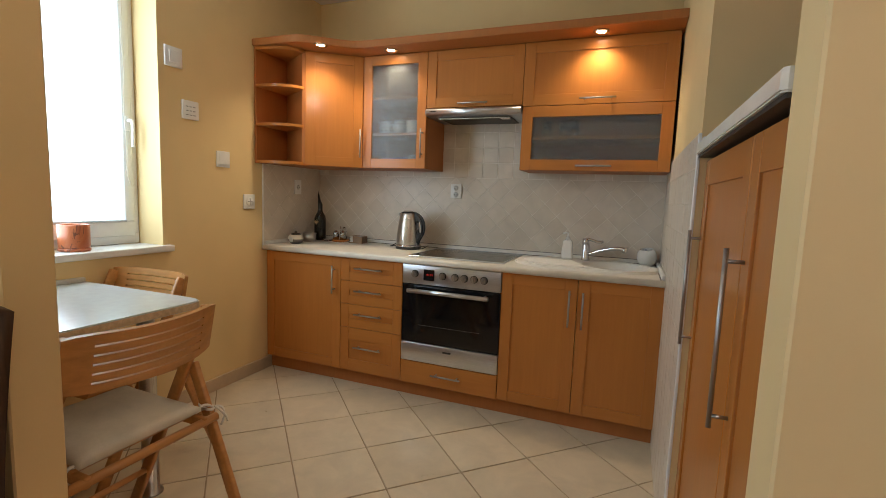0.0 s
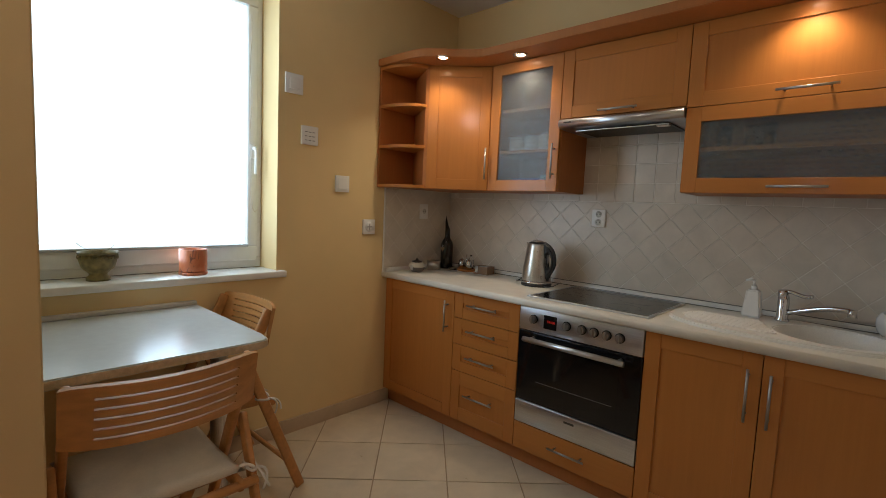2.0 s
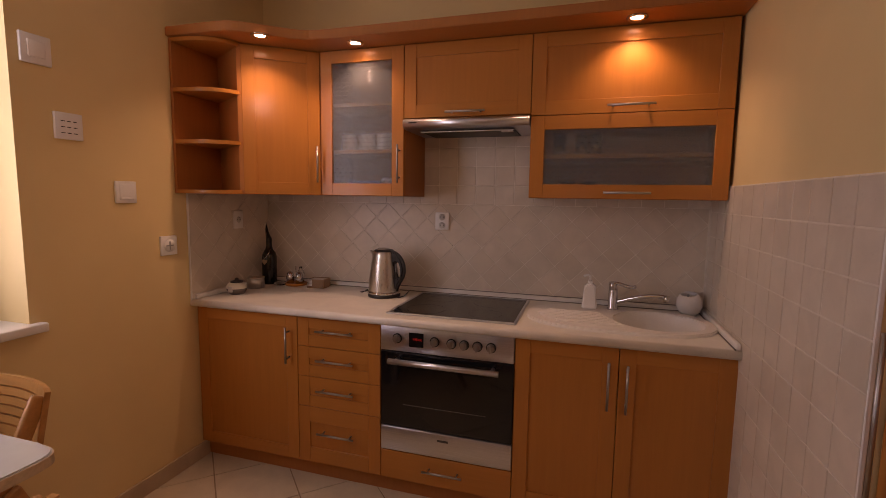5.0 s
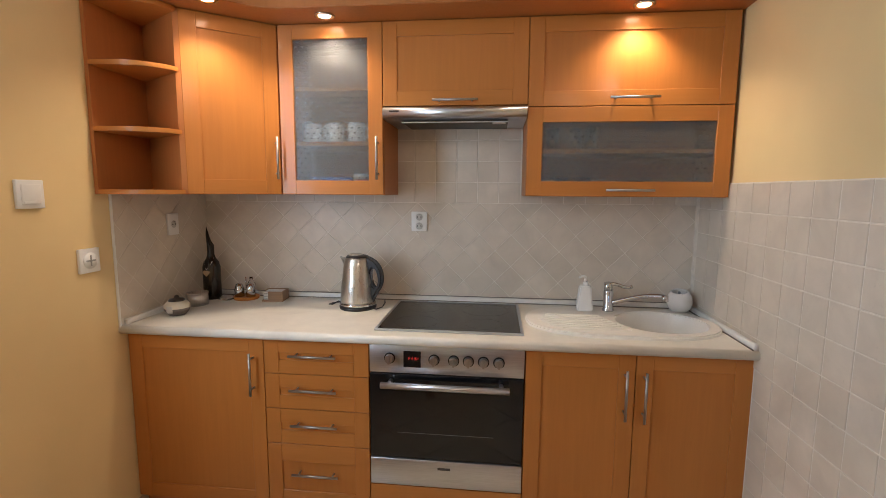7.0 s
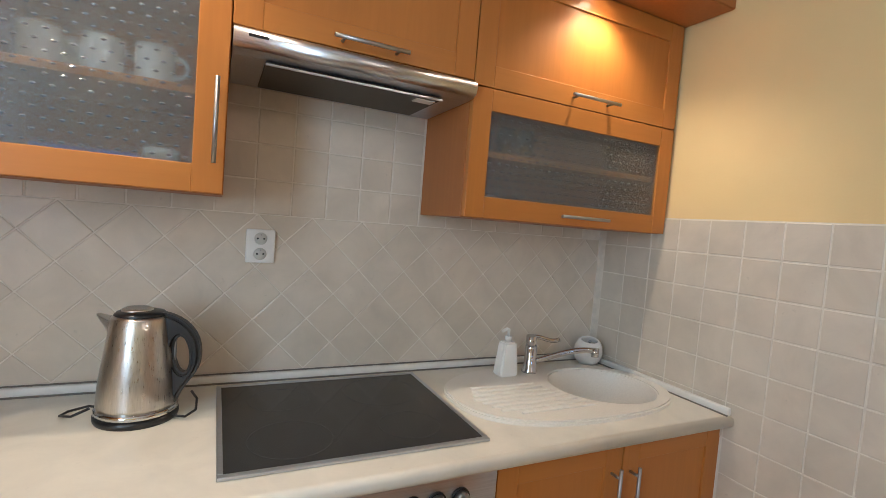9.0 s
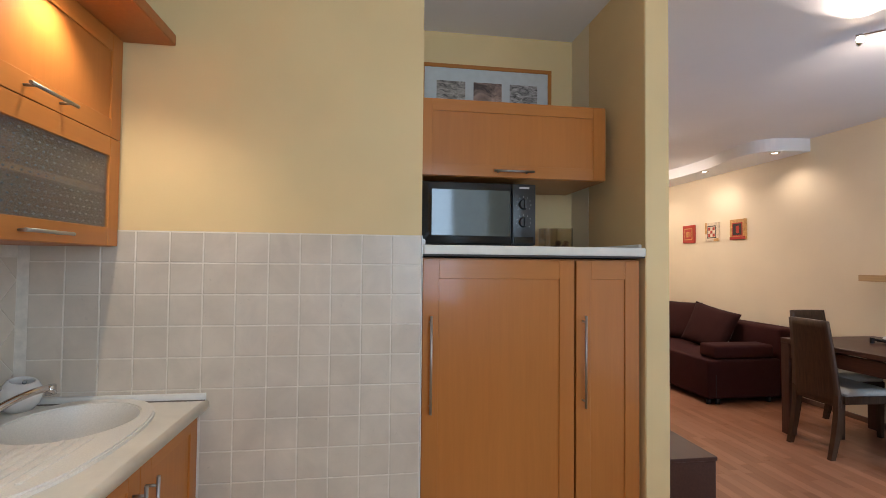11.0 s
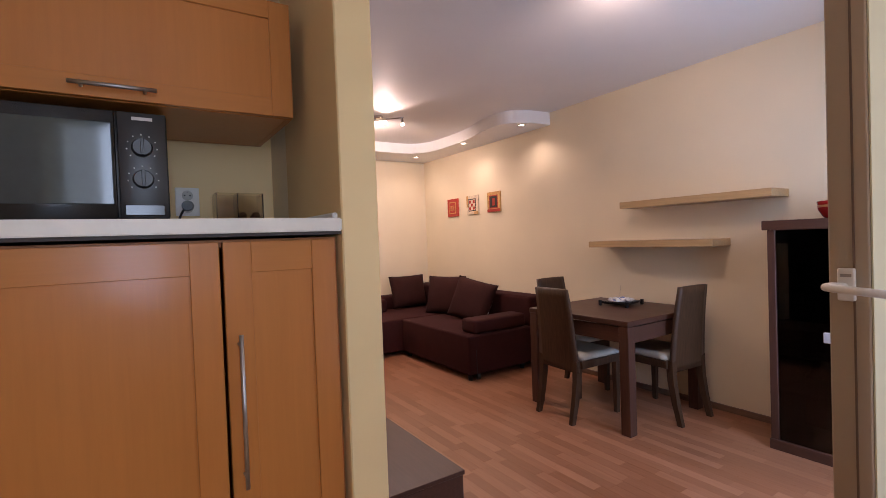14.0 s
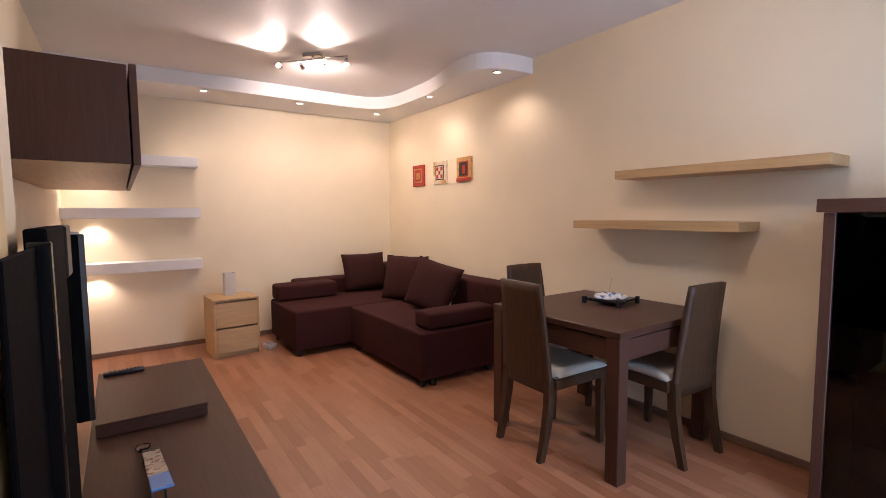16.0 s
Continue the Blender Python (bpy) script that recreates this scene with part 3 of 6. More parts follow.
def sink():
    t = thing("sink", (0, 0, WT), "beige composite sink with drainer grooves set into the worktop", "sink")
    outer = []
    for x, y in ellipse(SINK_C[0], SINK_C[1], SINK_RX, SINK_RY, 64, 2.5):
        outer.append((x, y))
    bx, by, rx, ry = BASIN
    inner = ellipse(bx, by, rx, ry, 40)
    rim = plate_with_hole(outer, inner, 0, 0.014)
    lip = [e for e in rim.edges if len(e.link_faces) == 2 and e.calc_face_angle() > 0.5 and e.verts[0].co.z > 0.01 and e.verts[1].co.z > 0.01]
    bmesh.ops.bevel(rim, geom=lip, offset=0.005, segments=2, affect="EDGES")
    part("rim", rim, SINK_MAT, t)
    own = bmesh.new()
    rings = []
    for k, z in ((1.0, 0.008), (0.985, 0.0), (0.96, -0.03), (0.93, -0.08), (0.86, -0.125), (0.7, -0.148), (0.3, -0.155), (0.05, -0.156)):
        rings.append([own.verts.new((x, y, z)) for x, y in ellipse(bx, by, rx * k, ry * k, 40)])
    for a, b in zip(rings, rings[1:]):
        for i in range(40):
            own.faces.new((a[i], a[(i + 1) % 40], b[(i + 1) % 40], b[i])).smooth = True
    own.faces.new(rings[-1])
    part("basin", own, SINK_MAT, t)
    part("waste", lathe([(0.0, -0.150), (0.036, -0.150), (0.04, -0.153), (0.04, -0.156)], 24, None, (bx - 0.02, by, 0)), CHROME, t)
    for k in range(8):
        y = 0.125 + k * 0.028
        x0 = 0.665 + 0.05 * abs(k - 4) / 4 + (0.035 if k == 0 else 0)
        x1 = 0.985 - 0.012 * k + 0.03
        part("drainer_rib", box(x0, x1, y - 0.006, y + 0.006, 0.012, 0.0195, 0.003, 2), SINK_MAT, t)


sink()


def tap():
    t = thing("tap", (0.99, 0.425, WT + 0.0145), "chrome single-lever kitchen tap with a long spout", "tap")
    part("body", lathe([(0, 0), (0.026, 0), (0.026, 0.006), (0.021, 0.012), (0.021, 0.085), (0.019, 0.098), (0, 0.1)], 24), CHROME, t)
    part("cartridge", rod((0, 0, 0.09), (-0.006, -0.004, 0.128), 0.02, 0.017), CHROME, t)
    part("lever", tube(bezier((0, 0, 0.12), (0.03, -0.01, 0.135), (0.06, -0.02, 0.10), (0.095, -0.03, 0.118), 10), 0.008), CHROME, t)
    sp = tube(bezier((0.012, 0, 0.035), (0.08, -0.03, 0.06), (0.14, -0.05, 0.092), (0.215, -0.08, 0.086), 16), 0.0105, 12)
    part("spout", sp, CHROME, t)
    part("aerator", rod((0.215, -0.08, 0.094), (0.217, -0.081, 0.066), 0.014), CHROME, t)


tap()


def hob():
    t = thing("ceramic_hob", (0, 0, WT), "black ceramic hob with a steel edge on the worktop", "hob")
    part("glass", box(0.022, 0.585, 0.046, 0.512, 0.0012, 0.0065, 0.002), HOB_GLASS, t)
    bm = None
    for a in ((0.012, 0.595, 0.034, 0.048), (0.012, 0.595, 0.510, 0.524), (0.012, 0.024, 0.048, 0.510), (0.583, 0.595, 0.048, 0.510)):
        bm = box(*a, 0.0005, 0.008, 0.0015, 1, bm)
    part("rim", bm, STEEL, t)
    ring = plain("hob_marking", (0.035, 0.035, 0.036), 0.2, bumpy=0)
    for x, y, r in ((0.16, 0.16, 0.09), (0.16, 0.39, 0.075), (0.44, 0.16, 0.075), (0.44, 0.39, 0.105)):
        part("zone_ring", lathe([(r - 0.001, 0.0065), (r - 0.001, 0.0067), (r + 0.001, 0.0067), (r + 0.001, 0.0065)], 40, None, (x, y, 0)), ring, t)


hob()


def oven():
    t = thing("oven", (0.003, 0, 0), "stainless steel built-in oven with black glass door and knobs", "oven")
    w = 0.594
    part("body", box(0.016, w - 0.016, 0.02, 0.54, 0.23, 0.806, 0.002), BLACK_PLASTIC, t)
    pan = part("control_panel", box(0, w, -0.006, 0.02, 0.697, 0.811, 0.004, 2), STEEL, t)
    for f in (0.137, 0.427, 0.553, 0.647, 0.743, 0.84):
        kb = rod((f * w, -0.012, 0.757), (f * w, -0.028, 0.757), 0.0175, 0.0155, 24)
        kb = box(f * w - 0.004, f * w + 0.004, -0.034, -0.02, 0.739, 0.775, 0.0015, 1, kb)
        kb = part("knob", kb, HANDLE, pan)
        part("knob_ring", rod((f * w, -0.006, 0.757), (f * w, -0.012, 0.757), 0.0215, n=24), BLACK_PLASTIC, kb)
    part("display", box(0.227 * w, 0.34 * w, -0.0085, -0.004, 0.723, 0.787, 0.001), BLACK_GLASS, pan, "black clock display")
    red = glow("red_clock_digits", (1.0, 0.05, 0.03), 0.14)
    for dx in (0.006, 0.016, 0.028, 0.038):
        x = 0.25 * w + dx
        dg = box(x, x + 0.0012, -0.0092, -0.0085, 0.752, 0.764, 0)
        dg = box(x + 0.005, x + 0.0062, -0.0092, -0.0085, 0.752, 0.764, 0, bm=dg)
        dg = box(x, x + 0.0062, -0.0092, -0.0085, 0.757, 0.7585, 0, bm=dg)
        part("digit", dg, red, pan)
    for fx in (0.2, 0.365):
        for k in range(3 if fx < 0.3 else 2):
            z = 0.785 - k * 0.022 if fx < 0.3 else 0.765 - k * 0.022
            part("button", rod((fx * w, -0.006, z - 0.008), (fx * w, -0.009, z - 0.008), 0.0055), STEEL, pan)
    door = part("door", box(0, w, -0.004, 0.02, 0.347, 0.693, 0.003), BLACK_GLASS, t, "black glass oven door")
    part("window_edge", box(0.09, w - 0.09, -0.0048, -0.004, 0.40, 0.625, 0.0), plain("oven_window_print", (0.008, 0.0075, 0.007), 0.08, bumpy=0), door)
    hb = rod((0.055, -0.052, 0.664), (w - 0.055, -0.052, 0.664), 0.0125, n=20)
    for x in (0.085, w - 0.085):
        hb = rod((x, -0.004, 0.664), (x, -0.05, 0.664), 0.009, bm=hb)
    part("handle", hb, STEEL, door)
    rack = None
    for k in range(18):
        rack = rod((0.11 + k * 0.0215, 0.0, 0.455), (0.11 + k * 0.0215, -0.0055, 0.455), 0.0016, n=6, bm=rack)
    part("rack", tube([(0.11 + k * 0.022, -0.0052, 0.455) for k in range(18)], 0.0011, 6, rack), plain("dim_rack", (0.12, 0.115, 0.10), 0.4, bumpy=0), door)
    part("lower_trim", box(0, w, -0.004, 0.02, 0.232, 0.343, 0.003, 2), STEEL, t, "brushed steel strip")
    part("badge", box(0.268, 0.318, -0.0046, -0.004, 0.306, 0.316, 0), plain("dark_badge", (0.05, 0.05, 0.05), 0.4), t)


oven()

# ---- wall units ----
UF, UB, UT = 0.268, 1.376, 2.085


def open_shelf_unit():
    t = thing("corner_shelf", (XW + 0.002, -0.098, UB), "reddish beech open wall shelf with rounded boards", "shelf")
    h = UT - UB
    part("back_panel", box(0, 0.016, 0, 0.15 + 0.53, 0, h, 0.001), BEECH_RED, t)
    ex, ey = 0.275, 0.145
    part("side_panel", slab([(0.016, 0.30), (0.016, 0.284), (ex - 0.02, ey - 0.005), (ex, ey + 0.006)], 0, h), BEECH_RED, t)
    def leaf(z):
        rim = [tuple(p)[:2] for p in bezier((0.016, 0.0, 0), (0.15, 0.0, 0), (ex - 0.03, 0.03, 0), (ex - 0.003, ey - 0.01, 0), 12)]
        return slab(rim + [(0.016, 0.295)], z, z + 0.018, 0.002)
    for z in (0.0, 0.232, 0.468, h - 0.018):
        part("shelf", leaf(z), BEECH_X, t)


open_shelf_unit()


def corner_unit():
    ax, ay, bx, by = -0.748, 0.048, -0.454, 0.272
    ang = math.degrees(math.atan2(by - ay, bx - ax))
    w = math.hypot(bx - ax, by - ay)
    t = thing("corner_cabinet", (ax, ay, UB), "beech corner wall cabinet with a framed door", "cabinet", "wall cabinets", ang)
    h = UT - UB
    inv = pose(ax, ay, 0, 0, 0, ang).inverted()
    pts = [inv @ Vector(p) for p in ((-0.735, 0.075, 0), (-0.452, 0.292, 0), (-0.452, YB - 0.002, 0), (XW + 0.02, YB - 0.002, 0), (XW + 0.02, 0.21, 0))]
    part("body", slab([(p.x, p.y) for p in pts], 0, h, 0.001), BEECH_RED, t)
    shaker(t, "door", 0.002, w - 0.002, 0, h, handle=(w - 0.022, 0.155, 0.18, "z"))


corner_unit()


def glasses(parent_name, spots, mat, z):
    for x, y, r, h in spots:
        bm = lathe([(0, 0.003), (r * 0.8, 0.003), (r, h), (r - 0.003, h), (r * 0.8 - 0.003, 0.008), (0, 0.008)], 18)
        solid(parent_name, bm, mat, "clear drinking glass on a cabinet shelf", "glass", (x, y, z), "glassware")


def mugs():
    bm = lathe([(0, 0), (0.036, 0), (0.04, 0.01), (0.04, 0.09), (0.037, 0.09), (0.036, 0.012), (0, 0.01)], 20)
    m = thing("mug", (-0.36, 0.40, 1.604), "white ceramic mug behind frosted glass", "mug", "mugs")
    part("cup", bm, CERAMIC, m)
    part("grip", tube(bezier((0.038, 0, 0.07), (0.08, 0, 0.075), (0.08, 0, 0.02), (0.038, 0, 0.025), 10), 0.005), CERAMIC, m)
    for x, y, rz in ((-0.25, 0.40, 30), (-0.15, 0.39, -20), (-0.30, 0.48, 60)):
        copy_thing(m, pose(x, y, 1.604, 0, 0, rz))
    bl = plain("blue_print", (0.12, 0.16, 0.5), 0.5)
    rd = plain("pink_label", (0.75, 0.25, 0.30), 0.5)
    j = thing("food_jar", (-0.13, 0.38, UB + 0.0185), "small jar with a pink and white label", "jar")
    part("jar", lathe([(0, 0), (0.035, 0), (0.035, 0.05), (0, 0.05)], 20), rd, j)
    part("lid", lathe([(0, 0.05), (0.036, 0.05), (0.036, 0.075), (0, 0.075)], 20), CERAMIC, j)
    solid("food_packet", box(-0.13, 0.06, -0.03, 0.03, 0, 0.06, 0.004), bl, "blue food packet on the cabinet floor", "packet", (-0.24, 0.42, UB + 0.0185))
    glasses("drinking_glass", ((0.72, 0.42, 0.03, 0.1), (0.82, 0.43, 0.03, 0.1), (0.88, 0.41, 0.03, 0.1)), CLEAR, 1.569)
    glasses("drinking_glass", ((0.76, 0.42, 0.035, 0.06), (0.86, 0.44, 0.035, 0.06)), CLEAR, UB + 0.0185)
    solid("small_bowl", lathe([(0, 0), (0.03, 0), (0.055, 0.05), (0.052, 0.05), (0.028, 0.006), (0, 0.006)], 22), plain("brown_glaze", (0.12, 0.06, 0.04), 0.3), "brown bowl behind frosted glass", "bowl", (1.10, 0.42, UB + 0.0185))


def wall_units():
    h = UT - UB
    t = thing("glass_cabinet", (-0.452, UF, UB), "beech wall cabinet with a frosted glass door", "cabinet", "wall cabinets")
    carcass(t, 0.452, YB - UF - 0.002, 0, h, shelves=(0.22, 0.45))
    shaker(t, "door", 0.0, 0.452, 0, h, stile=0.062, rail=0.06, handle=(0.43, 0.155, 0.18, "z"), pane=FROST)
    t = thing("hood_cabinet", (0, UF, 1.742), "beech wall cabinet with a lift-up framed door above the hood", "cabinet", "wall cabinets")
    carcass(t, 0.6, YB - UF - 0.002, 0, UT - 1.742)
    shaker(t, "door", 0, 0.6, 0.003, UT - 1.742, handle=(0.305, 0.022, 0.185, "x"))
    w = XE - 0.6 - 0.014
    t = thing("sink_wall_cabinet", (0.6, UF, UB), "beech wall cabinet with a framed flap above a frosted glass flap", "cabinet", "wall cabinets")
    carcass(t, w, YB - UF - 0.002, 0, h, shelves=(0.184, 0.36))
    shaker(t, "door", 0, w, 0.36, h, handle=(0.41, 0.388, 0.187, "x"))
    shaker(t, "door", 0, w, 0, 0.36, handle=(0.41, 0.027, 0.187, "x"), pane=FROST)
    mugs()


wall_units()


def cornice():
    out = [(XE - 0.002, YB - 0.002), (XE - 0.002, 0.105)]
    out += [tuple(p)[:2] for p in bezier((-0.30, 0.105, 0), (-0.42, 0.105, 0), (-0.44, 0.09, 0), (-0.52, 0.02, 0), 8)]
    out += [tuple(p)[:2] for p in bezier((-0.60, -0.05, 0), (-0.66, -0.105, 0), (-0.70, -0.112, 0), (-0.80, -0.112, 0), 8)]
    out += [(XW + 0.002, -0.112), (XW + 0.002, YB - 0.002)]
    t = thing("cornice", (0, 0, UT + 0.002), "reddish beech cornice board over the wall cabinets with small spotlights", "cornice")
    part("board", slab(out, 0, 0.042, 0.003), BEECH_RED, t)
    for x, y in ((-0.585, -0.012), (-0.215, 0.19), (1.01, 0.19)):
        s = part("spotlight", lathe([(0.026, 0.0), (0.04, 0.0), (0.041, -0.004), (0.033, -0.007), (0.026, -0.004)], 26, None, (x, y, 0)), CHROME, t)
        part("bulb", lathe([(0, -0.003), (0.024, -0.003), (0.024, -0.001), (0, -0.001)], 22, None, (x, y, 0)), LAMP_GLOW, s)
        lamp("cornice_spot_light", "SPOT", 15, WARM, look((x, y, UT - 0.012), (x, y + 0.03, 0)), 0.02, spot=130, blend=0.8)


cornice()


def hood():
    t = thing("cooker_hood", (0.003, 0, 1.742), "slim stainless steel cooker hood under the wall cabinet", "cooker hood")
    prof = [(0.255, -0.003), (0.245, -0.01), (0.241, -0.022), (0.246, -0.038), (0.258, -0.046), (0.30, -0.050), (0.57, -0.052), (0.57, -0.003)]
    own = bmesh.new()
    rows = [[own.verts.new((x, y, z)) for y, z in prof] for x in (0, 0.594)]
    n = len(prof)
    for k in range(n):
        f = own.faces.new((rows[0][k], rows[1][k], rows[1][(k + 1) % n], rows[0][(k + 1) % n]))
        f.smooth = k < 4
    own.faces.new(rows[0])
    own.faces.new(rows[1][::-1])
    bmesh.ops.recalc_face_normals(own, faces=own.faces)
    part("body", own, STEEL, t)
    grille = plain("grey_grease_filter", (0.09, 0.08, 0.07), 0.5, 0.6, scale=300)
    fl = part("filter", box(0.07, 0.52, 0.30, 0.54, -0.058, -0.052, 0.002), grille, t)
    part("filter_edge", box(0.07, 0.52, 0.298, 0.304, -0.061, -0.056, 0.001), STEEL, fl)
    part("light_cover", box(0.455, 0.51, 0.325, 0.36, -0.061, -0.057, 0.001), WHITE_PLASTIC, t)
    part("badge", box(0.03, 0.07, 0.2405, 0.2445, -0.024, -0.018, 0), BLACK_PLASTIC, t)


hood()


# ---- cupboard niche ----
def niche_units():
    t = thing("tall_cupboard", (1.428, -0.780, 0), "tall beech cupboard with two framed doors and long bar handles", "cupboard", rz=-90)
    w = 0.900
    carcass(t, w, 0.68, 0.09, 1.352)
    part("plinth", box(0, w, 0.05, 0.066, 0, 0.088, 0.001), BEECH_RED, t)
    shaker(t, "door", 0.002, 0.612, 0.095, 1.348, stile=0.062, rail=0.075, handle=(0.034, 0.95, 0.365, "z"))
    shaker(t, "door", 0.617, w - 0.01, 0.095, 1.348, stile=0.062, rail=0.075, handle=(0.645, 0.95, 0.36, "z"))
    top = thing("niche_worktop", (0, 0, 1.366), "pale laminate board on the tall cupboard", "worktop")
    bm = slab([(1.412, -0.7765), (1.404, -0.7765), (1.396, -0.785), (1.396, -1.675), (1.404, -1.6825), (2.128, -1.6825), (2.128, -0.7765)], 0, 0.034, 0.003)
    part("board", bm, WORKTOP, top)
    # dark sheet below the board, standing in for its shadow line
    part("edge_shadow", box(1.404, 2.12, -1.68, -0.78, -0.008, -0.0005, 0), plain("edge_shadow_dark", (0.03, 0.02, 0.015), 0.6), top, "dark strip painting the shadow under the board")
    part("corner_strip", box(1.43, 2.12, -1.6825, -1.668, 0.034, 0.05, 0.004), WHITE_PLASTIC, top)
    part("corner_strip", box(1.41, 2.12, -0.79, -0.7765, 0.034, 0.056, 0.004), WHITE_PLASTIC, top)
    t = thing("niche_wall_cabinet", (1.655, -0.780, 1.712), "beech wall cabinet with a framed lift-up door in the niche", "cabinet", rz=-90)
    w, h = 0.862, 0.338
    carcass(t, w, 0.46, 0, h, mat=BEECH_V)
    shaker(t, "door", 0, w, 0, h, rail=0.052, handle=(0.42, 0.024, 0.18, "x"))


niche_units()


def microwave():
    t = thing("microwave", (1.655, -0.785, 1.4005), "black microwave oven on the niche worktop", "microwave", rz=-90)
    w, h, d = 0.525, 0.288, 0.38
    part("body", box(0, w, 0.012, d, 0.012, h, 0.008, 2), BLACK_PLASTIC, t)
    f = part("door", box(0.002, 0.412, 0, 0.014, 0.014, h - 0.004, 0.004, 2), BLACK_GLOSS, t)
    part("window", box(0.055, 0.405, -0.0022, 0.0, 0.05, h - 0.035, 0.002), plain("grey_door_glass", (0.05, 0.065, 0.068), 0.07, bumpy=0), f, "dark glass door window")
    p = part("control_panel", box(0.416, w - 0.002, 0, 0.014, 0.014, h - 0.004, 0.003, 2), BLACK_PLASTIC, t)
    for z in (0.195, 0.115):
        kn = rod((0.468, 0, z), (0.468, -0.018, z), 0.024, 0.02, 24)
        kn = box(0.464, 0.472, -0.026, -0.012, z - 0.021, z + 0.021, 0.001, 1, kn)
        part("knob", kn, BLACK_PLASTIC, p)
        marks = None
        for k in range(9):
            a = radians(-130 + k * 32)
            marks = box(0.468 + 0.033 * math.sin(a) - 0.0015, 0.468 + 0.033 * math.sin(a) + 0.0015, -0.0012, 0, z + 0.033 * math.cos(a) - 0.0015, z + 0.033 * math.cos(a) + 0.0015, 0, bm=marks)
        part("scale_marks", marks, plain("white_print", (0.5, 0.5, 0.48), 0.5), p)
    part("door_button", box(0.426, w - 0.012, -0.004, 0.002, 0.022, 0.05, 0.002), BLACK_GLOSS, p)
    part("badge", box(0.448, 0.493, -0.001, 0.0, h - 0.024, h - 0.016, 0), plain("pale_badge", (0.5, 0.5, 0.5), 0.4), p)
    part("cord", tube(bezier((w - 0.01, 0.34, 0.03), (w + 0.06, 0.36, 0.0), (w + 0.03, 0.44, 0.03), (w + 0.075, 0.455, 0.085), 12), 0.004, 8), BLACK_PLASTIC, t)
    part("plug", rod((w + 0.075, 0.44, 0.085), (w + 0.078, 0.462, 0.085), 0.017, 0.02, 16), BLACK_PLASTIC, t)
    for x in (0.04, w - 0.04):
        for y in (0.05, d - 0.05):
            part("foot", rod((x, y, 0), (x, y, 0.013), 0.012), BLACK_PLASTIC, t)


microwave()


def stones_picture():
    """Framed print with three small photos, leaning behind the niche cabinet."""
    t = thing("framed_print", (2.085, -0.828, 2.052), "beech framed print with three grey beach photographs standing on the cabinet", "picture", rz=-90)
    w, h = 0.72, 0.34
    bm = None
    for a in ((0, w, 0, 0.02), (0, w, h - 0.02, h), (0, 0.02, 0.02, h - 0.02), (w - 0.02, w, 0.02, h - 0.02)):
        bm = box(a[0], a[1], 0, 0.022, a[2], a[3], 0.002, 1, bm)
    part("picture_frame", bm, BEECH_X, t)
    part("mount", box(0.02, w - 0.02, 0.008, 0.014, 0.02, h - 0.02, 0), plain("grey_mount_card", (0.55, 0.58, 0.58), 0.5), t)
    for k, (c, s) in enumerate((((0.30, 0.27, 0.24), 14), ((0.30, 0.20, 0.16), 9), ((0.32, 0.30, 0.29), 20))):
        m, nt, b = material("beach_photo", 0.35)
        v = coords(nt, (1, 1, 2.5 if k != 1 else 1))
        n = noise_tex(nt, v, s, 4, 0.6, 1.5)
        nt.links.new(ramp(nt, n, [(0.35, scaled(c, 0.25)), (0.5, c), (0.68, scaled(c, 1.8))]), b.inputs["Base Color"])
        x = 0.085 + k * 0.2
        part("photo", box(x, x + 0.155, 0.0065, 0.0078, 0.09, 0.25, 0), m, t)


stones_picture()


